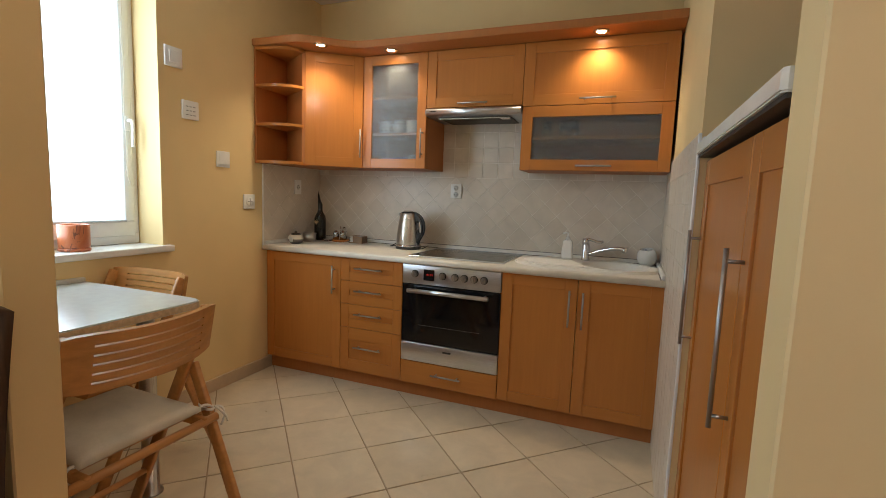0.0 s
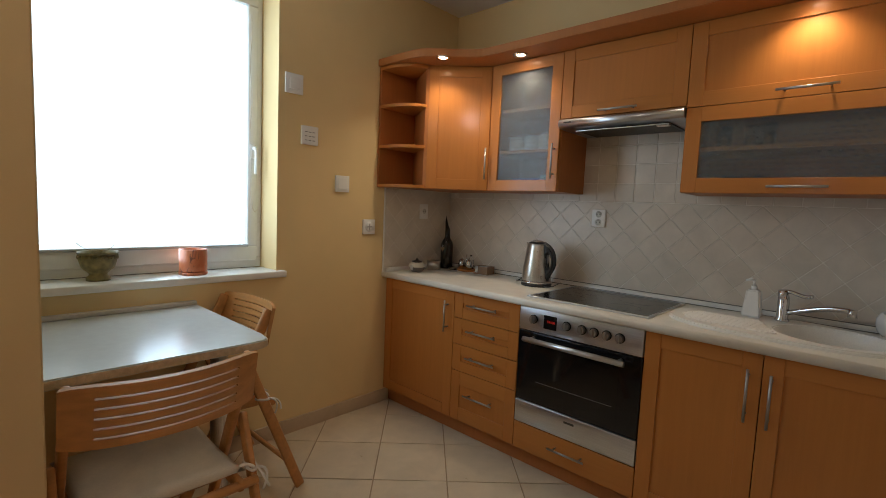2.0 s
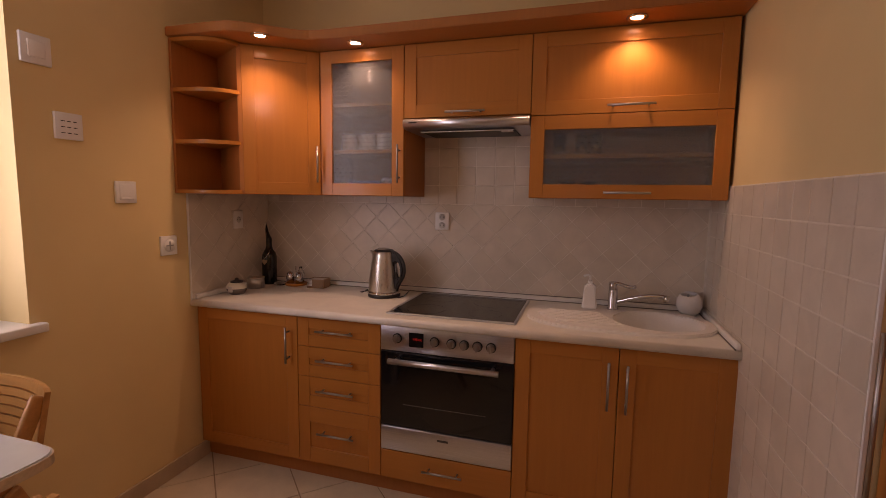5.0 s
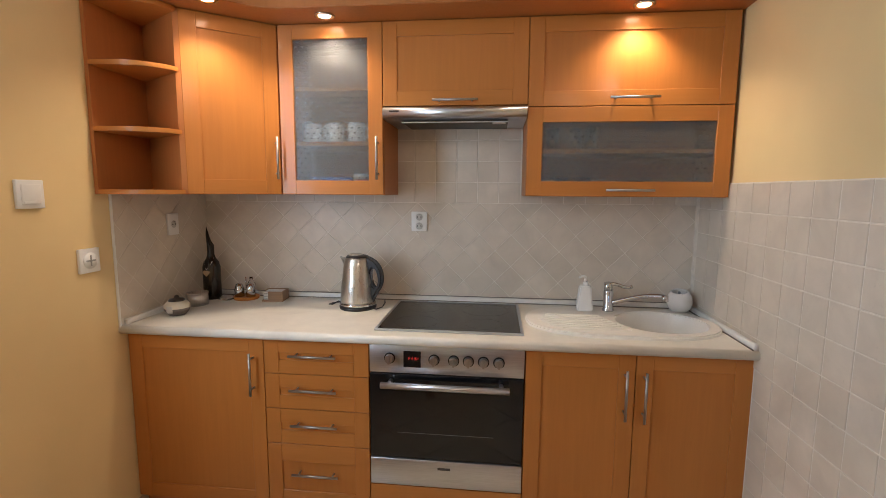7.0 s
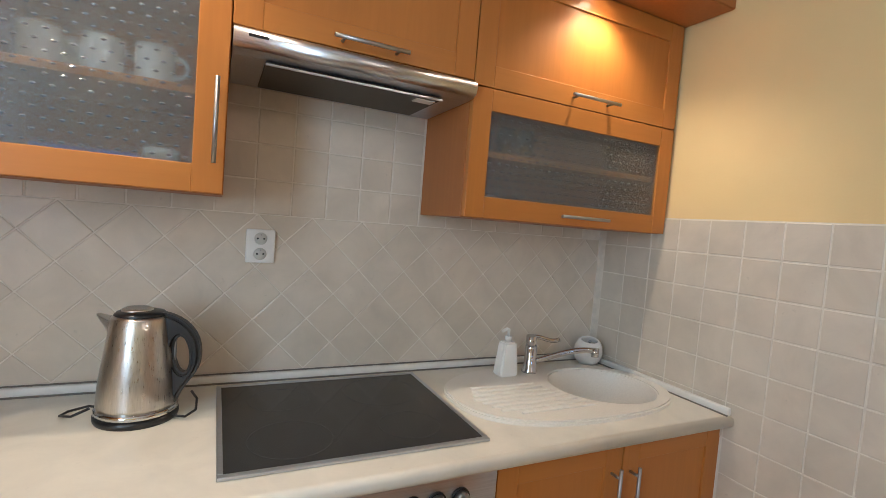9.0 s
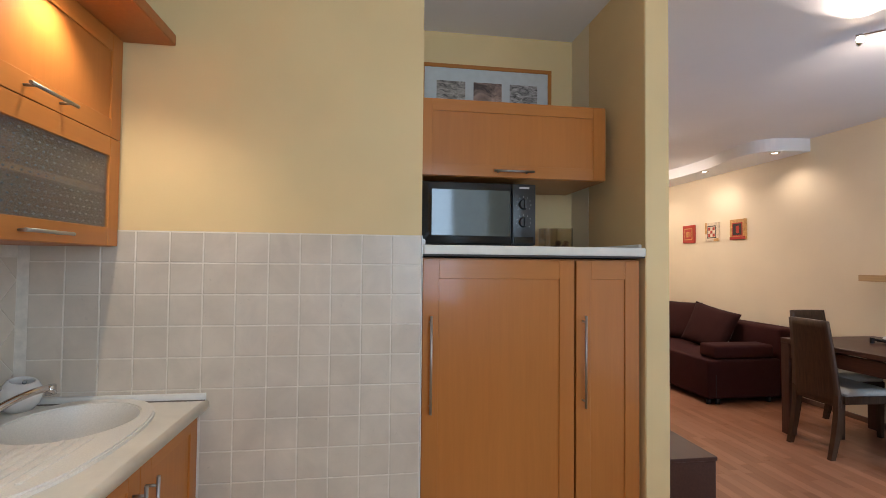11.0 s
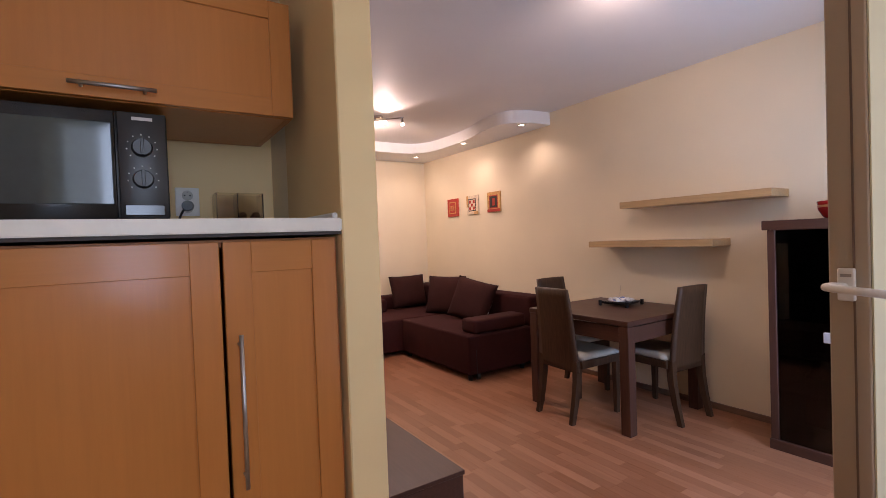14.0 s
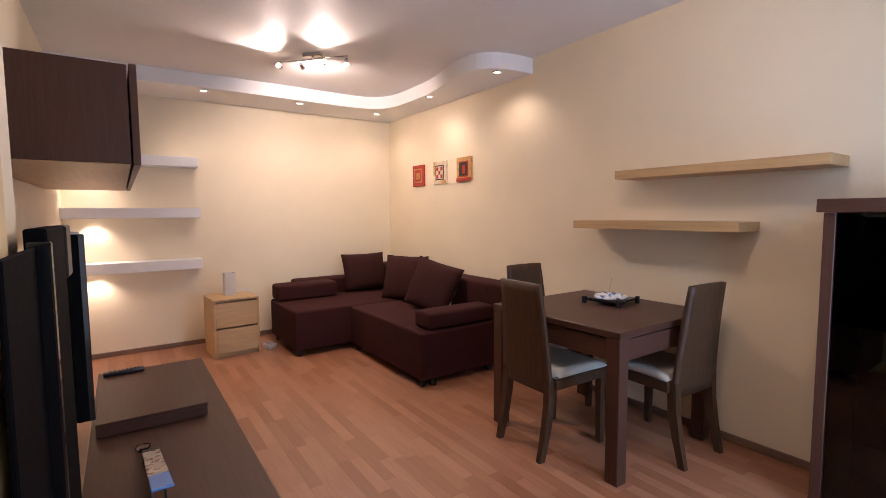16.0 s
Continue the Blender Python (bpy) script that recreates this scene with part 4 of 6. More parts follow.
# ---- kitchen wall fittings ----
def wall_plate(name, loc, w, h, rz, label, category, detail):
    """A plate facing -y before its turn; detail: rocker, socket, two_sockets or grid."""
    t = thing(name, loc, label, category, "wall plates" if category == "switch" else "", rz)
    part("plate", box(-w / 2, w / 2, -0.012, 0, -h / 2, h / 2, 0.003, 2), WHITE_PLASTIC, t)
    # openings are solid dark marks, their shade put into the colour
    dark = plain("socket_hole", (0.04, 0.04, 0.04), 0.6)
    if detail == "rocker":
        part("rocker", box(-w * 0.28, w * 0.28, -0.0165, -0.011, -h * 0.28, h * 0.28, 0.002, 2), WHITE_PLASTIC, t)
    if detail == "blank":
        part("cover", box(-w * 0.36, w * 0.36, -0.016, -0.011, -h * 0.36, h * 0.36, 0.003, 2), WHITE_PLASTIC, t)
        part("button", box(-w * 0.3, w * 0.3, -0.0175, -0.015, -h * 0.34, -h * 0.24, 0.001), WHITE_PLASTIC, t)
    if detail == "grid":
        for i in range(3):
            for j in range(3):
                part("vent_slot", box(-w * 0.3 + i * w * 0.22, -w * 0.3 + i * w * 0.22 + w * 0.14, -0.0128, -0.011, -h * 0.28 + j * h * 0.22, -h * 0.28 + j * h * 0.22 + 0.003, 0), dark, t)
    if detail == "cross":
        part("cover", lathe([(0, 0), (0.03, 0), (0.03, 0.004), (0, 0.005)], 24), WHITE_PLASTIC, t).matrix_basis = pose(0, -0.011, 0, 90)
        for a in ((0.02, 0.003), (0.003, 0.02)):
            part("slot", box(-a[0], a[0], -0.0168, -0.0155, -a[1], a[1], 0), plain("grey_slot", (0.35, 0.35, 0.33), 0.5), t)
    for dz in {"socket": (0,), "two_sockets": (-0.022, 0.022)}.get(detail, ()):
        s = part("socket", lathe([(0.0175, -0.008), (0.0175, 0), (0.02, 0.0015), (0.02, 0), (0.0175, -0.008)], 24), WHITE_PLASTIC, t)
        s.matrix_basis = pose(0, -0.012, dz, 90)
        # flush disc greyed to paint the shade inside the socket
        part("socket_floor", lathe([(0, 0), (0.0175, 0), (0.0175, -0.001), (0, -0.001)], 20), plain("socket_shade", (0.55, 0.54, 0.5), 0.5), t).matrix_basis = pose(0, -0.0122, dz, 90)
        for dx in (-0.0085, 0.0085):
            part("pin_hole", rod((dx, -0.0128, dz), (dx, -0.0138, dz), 0.0028, n=10), dark, t)
        part("earth_pin", rod((0, -0.012, dz + 0.011), (0, -0.02, dz + 0.011), 0.0022, n=8), HANDLE, t)
    return t


wall_plate("light_switch", (XW, -0.66, 1.868), 0.1, 0.1, 90, "white rocker light switch on the yellow wall", "switch", "rocker")
wall_plate("room_controller", (XW, -0.566, 1.618), 0.1, 0.098, 90, "white slotted control plate on the yellow wall", "switch", "grid")
wall_plate("light_switch", (XW, -0.352, 1.377), 0.092, 0.092, 90, "white push-button switch on the yellow wall", "switch", "blank")
wall_plate("wall_socket", (XW, -0.153, 1.132), 0.088, 0.09, 90, "white round outlet plate on the yellow wall", "switch", "cross")
wall_plate("wall_socket", (XW + 0.01, 0.30, 1.236), 0.07, 0.1, 90, "white single socket on the tiled corner", "socket", "socket")
wall_plate("double_socket", (0.107, YB - 0.0105, 1.246), 0.078, 0.096, 0, "white double socket on the tiled splashback", "socket", "two_sockets")
wall_plate("wall_socket", (2.13, -1.388, 1.50), 0.075, 0.1, 270, "white double socket at the back of the niche", "socket", "two_sockets")


# ---- kitchen table and folding chairs ----
def kitchen_table():
    t = thing("kitchen_table", (0, 0, 0), "white laminate wall table with a rounded corner and steel leg", "table")
    rim = [(XW + 0.001, -1.135), (-0.37, -1.135)] + [tuple(p)[:2] for p in bezier((-0.37, -1.135, 0), (-0.30, -1.135, 0), (-0.285, -1.15, 0), (-0.285, -1.22, 0), 8)] + [(-0.285, YP0 + 0.004), (XW + 0.001, YP0 + 0.004)]
    rim = list(dict.fromkeys(rim))
    part("tabletop", slab(rim, 0.748, 0.778, 0.003), TABLE_LAM, t)
    edge = [(x + (0.0022 if x > -0.4 else 0), y + (0.0022 if y > -1.2 else 0)) for x, y in rim]
    part("edging", slab(edge, 0.751, 0.774), wood("pale_edge_band", (0.60, 0.46, 0.30), 0.4, 0), t, "pale wooden edge band")
    part("leg", lathe([(0, 0), (0.042, 0), (0.042, 0.008), (0.03, 0.012), (0.03, 0.738), (0.05, 0.742), (0.05, 0.748), (0, 0.748)], 28, None, (-0.462, -1.25, 0)), STEEL_V, t, "brushed steel tube leg")
    part("wall_strip", box(XW + 0.001, XW + 0.03, YP0 + 0.01, -1.138, 0.778, 0.796, 0.003), plain("grey_strip", (0.58, 0.56, 0.52), 0.4), t)


kitchen_table()


def slotted_back(w, z0, z1, bow, lean, thick=0.014):
    """A bowed board with five long slots."""
    own = bmesh.new()
    us = [-1, -0.9, -0.72] + [-0.72 + 1.44 * k / 12 for k in range(1, 12)] + [0.72, 0.9, 1]
    zs = [0, 0.15, 0.185, 0.31, 0.345, 0.47, 0.505, 0.63, 0.665, 0.79, 0.825, 0.93, 1.0]
    g = {}
    for i, u in enumerate(us):
        for j, v in enumerate(zs):
            dip = -0.006 * (1 - u * u)
            edge = 0.008 * max(0, abs(u) - 0.85) / 0.15
            z = z0 + (z1 - z0) * v + dip + (edge if j == 0 else -edge if j == len(zs) - 1 else 0)
            g[i, j] = own.verts.new((u * w / 2, -bow * (1 - u * u) + lean * (z1 - z) / (z1 - z0), z))
    for i in range(len(us) - 1):
        for j in range(len(zs) - 1):
            if j in (1, 3, 5, 7, 9) and abs(us[i]) < 0.73 and abs(us[i + 1]) < 0.73:
                continue
            own.faces.new((g[i, j], g[i + 1, j], g[i + 1, j + 1], g[i, j + 1]))
    bmesh.ops.recalc_face_normals(own, faces=own.faces)
    bmesh.ops.solidify(own, geom=own.faces[:], thickness=thick)
    return own


def strut(a, b, w, d, bm=None):
    """A flat bar from a to b: w wide across x, d deep, with rounded ends."""
    a, b = Vector(a), Vector(b)
    ln = (b - a).length
    own = box(-w / 2, w / 2, -d / 2, d / 2, -ln / 2, ln / 2, 0.006, 2)
    v = (b - a).normalized()
    side = Vector((1, 0, 0))
    fwd = v.cross(side).normalized()
    m = Matrix((side, fwd, v)).transposed().to_4x4()
    return merged(bm, own, Matrix.Translation((a + b) / 2) @ m)


def folding_chair(loc, rz):
    t = thing("folding_chair", loc, "varnished beech folding chair with a cream tied seat pad", "chair", "folding kitchen chairs", rz)
    w = 0.43
    part("backrest", slotted_back(w + 0.02, 0.668, 0.832, 0.055, 0.035), PINE, t, "bowed slotted backrest")
    for s in (-1, 1):
        x = s * (w / 2 - 0.004)
        part("upright", strut((x, 0.006, 0.815), (x, 0.40, 0.004), 0.02, 0.042), PINE, t)
        part("rear_leg", strut((s * (w / 2 + 0.02), 0.105, 0.60), (s * (w / 2 + 0.02), -0.135, 0.004), 0.02, 0.042), PINE, t)
        part("seat_rail", strut((s * (w / 2 - 0.03), -0.01, 0.425), (s * (w / 2 - 0.03), 0.40, 0.435), 0.02, 0.035), PINE, t)
    part("front_rail", rod((-w / 2, 0.40, 0.435), (w / 2, 0.40, 0.435), 0.013), PINE, t)
    part("back_rail", rod((-w / 2 - 0.02, 0.0, 0.425), (w / 2 + 0.02, 0.0, 0.425), 0.014), PINE, t)
    part("stretcher", rod((-w / 2 - 0.02, -0.085, 0.13), (w / 2 + 0.02, -0.085, 0.13), 0.011), PINE, t)
    part("stretcher", rod((-w / 2, 0.32, 0.16), (w / 2, 0.32, 0.16), 0.011), PINE, t)
    for k in range(5):
        y = 0.045 + k * 0.075
        part("seat_slat", box(-w / 2 + 0.02, w / 2 - 0.02, y, y + 0.06, 0.437, 0.449, 0.003), PINE, t)
    pad = part("seat_pad", puffed(w - 0.03, 0.40, 0.04, 16, 16, 6, 0.28), PAD, t, "cream cloth seat pad")
    pad.matrix_basis = pose(0, 0.20, 0.470, 1)
    for s in (-1, 1):
        x = s * (w / 2 - 0.02)
        lx = s * (w / 2 + 0.02)
        tie = tube(bezier((x, 0.03, 0.466), (x + s * 0.012, 0.03, 0.472), (lx - s * 0.015, 0.02, 0.47), (lx, 0.018, 0.455), 8), 0.005, 6)
        tie = tube([(lx + 0.0145 * math.cos(a), 0.045 + 0.028 * math.sin(a), 0.452 + 0.006 * math.sin(a)) for a in (k * math.tau / 16 for k in range(17))], 0.005, 6, tie)
        tie = tube(bezier((lx + s * 0.012, 0.02, 0.452), (lx + s * 0.04, 0.0, 0.455), (lx + s * 0.035, -0.01, 0.42), (lx + s * 0.02, 0.0, 0.385), 8), 0.004, 6, tie)
        tie = tube(bezier((lx + s * 0.012, 0.02, 0.452), (lx + s * 0.01, -0.02, 0.445), (lx + s * 0.02, -0.03, 0.42), (lx + s * 0.03, -0.02, 0.40), 8), 0.004, 6, tie)
        part("tie_tape", tie, TAPE, t)
    return t


fc = folding_chair((-0.058, -1.533, 0), 90)
copy_thing(fc, pose(-0.775, -1.005, 0, 0, 0, 181))


# ---- things on the sill and worktop ----
def pots():
    tm, nt, b = material("orange_marbled_glaze", 0.35)
    n = noise_tex(nt, coords(nt, (1, 1, 0.35)), 16, 4, 0.6, 2.2)
    nt.links.new(ramp(nt, n, [(0.42, (0.50, 0.13, 0.05)), (0.56, (0.55, 0.17, 0.07)), (0.6, (0.10, 0.03, 0.02)), (0.66, (0.45, 0.12, 0.05))]), b.inputs["Base Color"])
    t = thing("flower_pot", (-1.085, -1.122, 0.9055), "orange marbled ceramic pot on the window sill", "pot")
    part("bowl", lathe([(0, 0.014), (0.056, 0.014), (0.059, 0.02), (0.060, 0.118), (0.057, 0.12), (0.053, 0.116), (0.053, 0.03), (0, 0.03)], 36), tm, t)
    part("saucer", lathe([(0, 0), (0.058, 0), (0.061, 0.004), (0.061, 0.013), (0, 0.013)], 36), tm, t)
    gm, nt, b = material("olive_glaze", 0.4)
    n = noise_tex(nt, coords(nt, (1, 1, 1)), 30, 4)
    nt.links.new(ramp(nt, n, [(0.3, (0.10, 0.085, 0.03)), (0.7, (0.30, 0.24, 0.09))]), b.inputs["Base Color"])
    t = thing("flower_pot", (-1.10, -1.485, 0.9055), "olive green glazed bowl on a foot on the window sill", "pot")
    part("bowl", lathe([(0, 0), (0.042, 0), (0.042, 0.012), (0.03, 0.024), (0.036, 0.034), (0.058, 0.055), (0.066, 0.085), (0.066, 0.108), (0.072, 0.113), (0.071, 0.12), (0.062, 0.118), (0.058, 0.09), (0, 0.08)], 36), gm, t)
    fr = None
    for k in range(14):
        a = k * math.tau / 14
        fr = tube([(0.067 * math.cos(a + d), 0.067 * math.sin(a + d), 0.098 + dz) for d, dz in ((-0.15, 0.008), (-0.06, -0.006), (0.03, 0.006), (0.12, -0.003), (0.2, 0.006))], 0.004, 6, fr)
    part("relief_band", fr, gm, t)
    for k in range(3):
        a = k * 2.1
        part("dry_twig", tube(bezier((0.01 * k, 0, 0.085), (0.02, 0.01 * k, 0.12), (0.05 * math.cos(a), 0.05 * math.sin(a), 0.12), (0.075 * math.cos(a), 0.075 * math.sin(a), 0.13 + 0.012 * k), 8), 0.0015, 5), plain("dry_stem", (0.2, 0.17, 0.08), 0.8), t)


pots()


def kettle():
    t = thing("kettle", (-0.155, 0.385, WT), "brushed steel electric kettle with a black handle", "kettle", rz=-12)
    part("base", lathe([(0, 0), (0.084, 0), (0.086, 0.006), (0.086, 0.012), (0.08, 0.016), (0, 0.016)], 36), BLACK_PLASTIC, t)
    part("base_ring", lathe([(0.078, 0.016), (0.084, 0.017), (0.084, 0.026), (0.08, 0.03), (0.078, 0.03)], 36), CHROME, t)
    body = lathe([(0, 0.03), (0.08, 0.03), (0.081, 0.04), (0.078, 0.09), (0.07, 0.15), (0.062, 0.205), (0.059, 0.232), (0.052, 0.24), (0, 0.241)], 40)
    part("body", body, STEEL_V, t)
    sp = bmesh.new()
    pts = [[(-0.05, -0.026, 0.225), (-0.05, 0.026, 0.225), (-0.058, 0.0, 0.185)], [(-0.088, -0.008, 0.238), (-0.088, 0.008, 0.238), (-0.066, 0.0, 0.19)]]
    vs = [[sp.verts.new(p) for p in r] for r in pts]
    for k in range(3):
        sp.faces.new((vs[0][k], vs[0][(k + 1) % 3], vs[1][(k + 1) % 3], vs[1][k]))
    sp.faces.new(vs[0])
    sp.faces.new(vs[1])
    bmesh.ops.recalc_face_normals(sp, faces=sp.faces)
    part("spout", sp, STEEL_V, t)
    part("lid", lathe([(0, 0.25), (0.03, 0.25), (0.048, 0.246), (0.054, 0.24), (0.05, 0.236), (0, 0.236)], 30), BLACK_PLASTIC, t)
    rim = [tuple(p)[:2] for p in bezier((0.018, 0.248, 0), (0.075, 0.252, 0), (0.131, 0.215, 0), (0.131, 0.150, 0), 10)]
    rim += [tuple(p)[:2] for p in bezier((0.131, 0.145, 0), (0.131, 0.095, 0), (0.098, 0.085, 0), (0.082, 0.034, 0), 8)]
    rim += [(0.062, 0.034), (0.058, 0.09), (0.046, 0.17), (0.030, 0.225)]
    eye = [(0.0905 + 0.0165 * math.cos(k * math.tau / 20) - 0.10 * (z - 0.148), z) for k in range(20) for z in (0.148 + 0.043 * math.sin(k * math.tau / 20),)]
    hd = plate_with_hole(rim, eye, 0, 0.034)
    bmesh.ops.bevel(hd, geom=[e for e in hd.edges if len(e.link_faces) == 2 and e.calc_face_angle() > 0.7 and abs(e.verts[0].co.z - e.verts[1].co.z) < 1e-6], offset=0.008, segments=3, affect="EDGES")
    hd.transform(Matrix.Translation((0, 0.017, 0)) @ Matrix.Rotation(radians(90), 4, "X"))
    part("handle", hd, BLACK_PLASTIC, t)
    part("lid_recess", lathe([(0, 0.2515), (0.022, 0.2515), (0.027, 0.2545), (0.032, 0.2515), (0.032, 0.248)], 26, None, (-0.008, 0, 0)), STEEL_V, t)
    part("gauge", box(0.0735, 0.0765, -0.006, 0.006, 0.115, 0.185, 0.001), plain("grey_gauge", (0.35, 0.36, 0.37), 0.2), t)
    part("cord", tube([(-0.07, 0.02, 0.01), (-0.11, 0.03, 0.012), (-0.145, 0.015, 0.006), (-0.15, -0.01, 0.006), (-0.12, -0.03, 0.012), (-0.085, -0.03, 0.03)], 0.003, 8), BLACK_PLASTIC, t)
    part("cord", tube([(0.07, -0.02, 0.008), (0.11, -0.03, 0.008), (0.125, 0.0, 0.012), (0.115, 0.05, 0.02), (0.09, 0.1, 0.02)], 0.003, 8), BLACK_PLASTIC, t)


kettle()


def worktop_clutter():
    dark = plain("dark_brown_glaze", (0.045, 0.032, 0.026), 0.28)
    cream = plain("cream_glaze", (0.60, 0.54, 0.44), 0.3)
    t = thing("sugar_bowl", (-0.905, 0.16, WT), "cream and dark brown ceramic pot with a lid", "pot")
    part("pot", lathe([(0, 0), (0.035, 0), (0.05, 0.02), (0.052, 0.032), (0, 0.032)], 30), plain("grey_glaze", (0.12, 0.10, 0.085), 0.3), t)
    part("shoulder", lathe([(0.052, 0.032), (0.051, 0.046), (0.036, 0.062), (0, 0.062)], 30), cream, t)
    part("lid", lathe([(0, 0.062), (0.034, 0.062), (0.03, 0.07), (0.01, 0.074), (0.009, 0.082), (0.004, 0.086), (0, 0.086)], 26), dark, t)
    part("emblem", box(-0.012, 0.014, -0.0535, -0.047, 0.016, 0.046, 0.001), plain("pale_emblem", (0.5, 0.48, 0.45), 0.4), t)
    t = thing("metal_tin", (-0.925, 0.335, WT), "round brushed metal tin", "tin")
    part("tin", lathe([(0, 0), (0.046, 0), (0.046, 0.058), (0.043, 0.058), (0.043, 0.006), (0, 0.006)], 30), STEEL_V, t)
    part("rim", lathe([(0.043, 0.056), (0.048, 0.056), (0.048, 0.061), (0.043, 0.061)], 30), STEEL_V, t)
    gl = plain("dark_bottle_glass", (0.016, 0.010, 0.006), 0.14, bumpy=0)
    t = thing("cut_bottle", (-0.935, 0.472, WT), "dark glass bottle cut to a slanted point with a heart tag", "bottle")
    bm = lathe([(0, 0), (0.04, 0), (0.042, 0.01), (0.042, 0.16), (0.036, 0.185), (0.022, 0.205), (0.0165, 0.225), (0.0165, 0.27)], 30)
    tip = bmesh.new()
    a = [tip.verts.new((0.0165 * math.cos(k * math.tau / 16), 0.0165 * math.sin(k * math.tau / 16), 0.27)) for k in range(16)]
    b = [tip.verts.new((-0.008 + 0.0165 * 0.75 * math.cos(k * math.tau / 16), 0.0165 * 0.75 * math.sin(k * math.tau / 16), 0.33 - 0.055 * (1 + math.cos(k * math.tau / 16)) / 2)) for k in range(16)]
    c = tip.verts.new((-0.017, 0, 0.365))
    for k in range(16):
        tip.faces.new((a[k], a[(k + 1) % 16], b[(k + 1) % 16], b[k])).smooth = True
        tip.faces.new((b[k], b[(k + 1) % 16], c)).smooth = True
    part("bottle", merged(bm, tip), gl, t)
    tag = []
    for k in range(28):
        a2 = k * math.tau / 28
        tag.append((0.0011 * 16 * math.sin(a2) ** 3, 0.0011 * (13 * math.cos(a2) - 5 * math.cos(2 * a2) - 2 * math.cos(3 * a2) - math.cos(4 * a2))))
    hm = part("heart_tag", upright(tag, -0.0475, -0.0435), wood("plywood_tag", (0.45, 0.30, 0.17), 0.6, 0), t, "plywood heart")
    hm.matrix_basis = pose(0.0, 0, 0.135)
    part("string", tube([(0.0, -0.045, 0.15), (-0.02, -0.03, 0.185), (-0.018, 0.0, 0.215), (0.018, 0.0, 0.215), (0.02, -0.03, 0.185), (0.0, -0.045, 0.15)], 0.0012, 6), TAPE, t)
    solid("glass_dish", lathe([(0, 0.002), (0.03, 0.002), (0.045, 0.012), (0.043, 0.014), (0.028, 0.006), (0, 0.006)], 26), CLEAR, "small clear glass dish", "dish", (-0.845, 0.445, WT))
    t = thing("cruet_set", (-0.765, 0.488, WT), "steel and glass cruet set on a round wooden tray", "cruet")
    part("tray", lathe([(0, 0), (0.06, 0), (0.062, 0.006), (0.062, 0.014), (0.056, 0.014), (0, 0.012)], 30), BEECH_X, t)
    for x, y in ((-0.03, -0.012), (0.03, -0.012)):
        p = part("shaker", lathe([(0, 0.013), (0.023, 0.013), (0.024, 0.05), (0.016, 0.075), (0.007, 0.08), (0, 0.084)], 24, None, (x, y, 0)), CHROME, t)
    part("bottle_glass", lathe([(0, 0.013), (0.02, 0.013), (0.02, 0.07), (0.008, 0.09), (0.008, 0.105), (0, 0.105)], 20, None, (0.012, 0.03, 0)), CLEAR, t)
    part("stand_rod", rod((0, 0, 0.013), (0, 0, 0.11), 0.003), CHROME, t)
    t = thing("coaster_box", (-0.607, 0.478, WT), "small wooden box holding paper coasters", "box", rz=6)
    m = wood("walnut_box", (0.30, 0.17, 0.09), 0.5, 0)
    part("tray", box(-0.052, 0.052, -0.045, 0.045, 0, 0.008, 0.001), m, t)
    part("side", box(0.044, 0.052, -0.045, 0.045, 0.008, 0.05, 0.001), m, t)
    part("side", box(-0.052, -0.044, 0.0, 0.045, 0.008, 0.05, 0.001), m, t)
    part("front", box(-0.02, 0.044, -0.045, -0.038, 0.008, 0.05, 0.001), m, t)
    part("back", box(-0.044, 0.044, 0.038, 0.045, 0.008, 0.05, 0.001), m, t)
    for k in range(5):
        part("coaster", box(-0.046, 0.04, -0.036, 0.036, 0.009 + k * 0.008, 0.0145 + k * 0.008, 0.001), CERAMIC, t)
    t = thing("soap_dispenser", (0.885, 0.415, WT + 0.0145), "white ceramic soap dispenser beside the sink", "dispenser")
    bt = slab([(-0.036, -0.026), (0.036, -0.026), (0.036, 0.026), (-0.036, 0.026)], 0, 0.115)
    for v in bt.verts:
        if v.co.z > 0.1:
            v.co.x *= 0.68
            v.co.y *= 0.8
    bmesh.ops.bevel(bt, geom=bt.edges[:], offset=0.006, segments=3, affect="EDGES")
    part("bottle", bt, CERAMIC, t)
    part("collar", rod((0, 0, 0.115), (0, 0, 0.132), 0.011), CERAMIC, t)
    part("pump", rod((0, 0, 0.132), (0, 0, 0.155), 0.005), WHITE_PLASTIC, t)
    part("nozzle", tube([(0, 0, 0.152), (-0.01, -0.004, 0.157), (-0.03, -0.01, 0.152)], 0.0055), WHITE_PLASTIC, t)
    t = thing("scourer_pot", (1.328, 0.506, WT + 0.0015), "white tilted ceramic pot with an opening", "pot", rz=-30)
    prof = [(0, 0), (0.034, 0), (0.05, 0.02), (0.056, 0.045), (0.052, 0.072), (0.04, 0.092), (0.034, 0.096), (0.03, 0.094), (0.036, 0.085), (0.046, 0.06), (0.044, 0.03), (0, 0.012)]
    p = part("pot", lathe(prof, 32), CERAMIC, t)
    for v in p.data.vertices:
        k = v.co.z / 0.096
        v.co.z += -0.35 * v.co.y * -1 * k * k * 0.6
        v.co.y -= 0.012 * k * k
    # solid grey plug; the shade of a small hole is in its colour
    part("hole", rod((0, -0.02, 0.088), (0, -0.024, 0.093), 0.006), plain("hole_shade", (0.3, 0.32, 0.34), 0.6), t)


worktop_clutter()


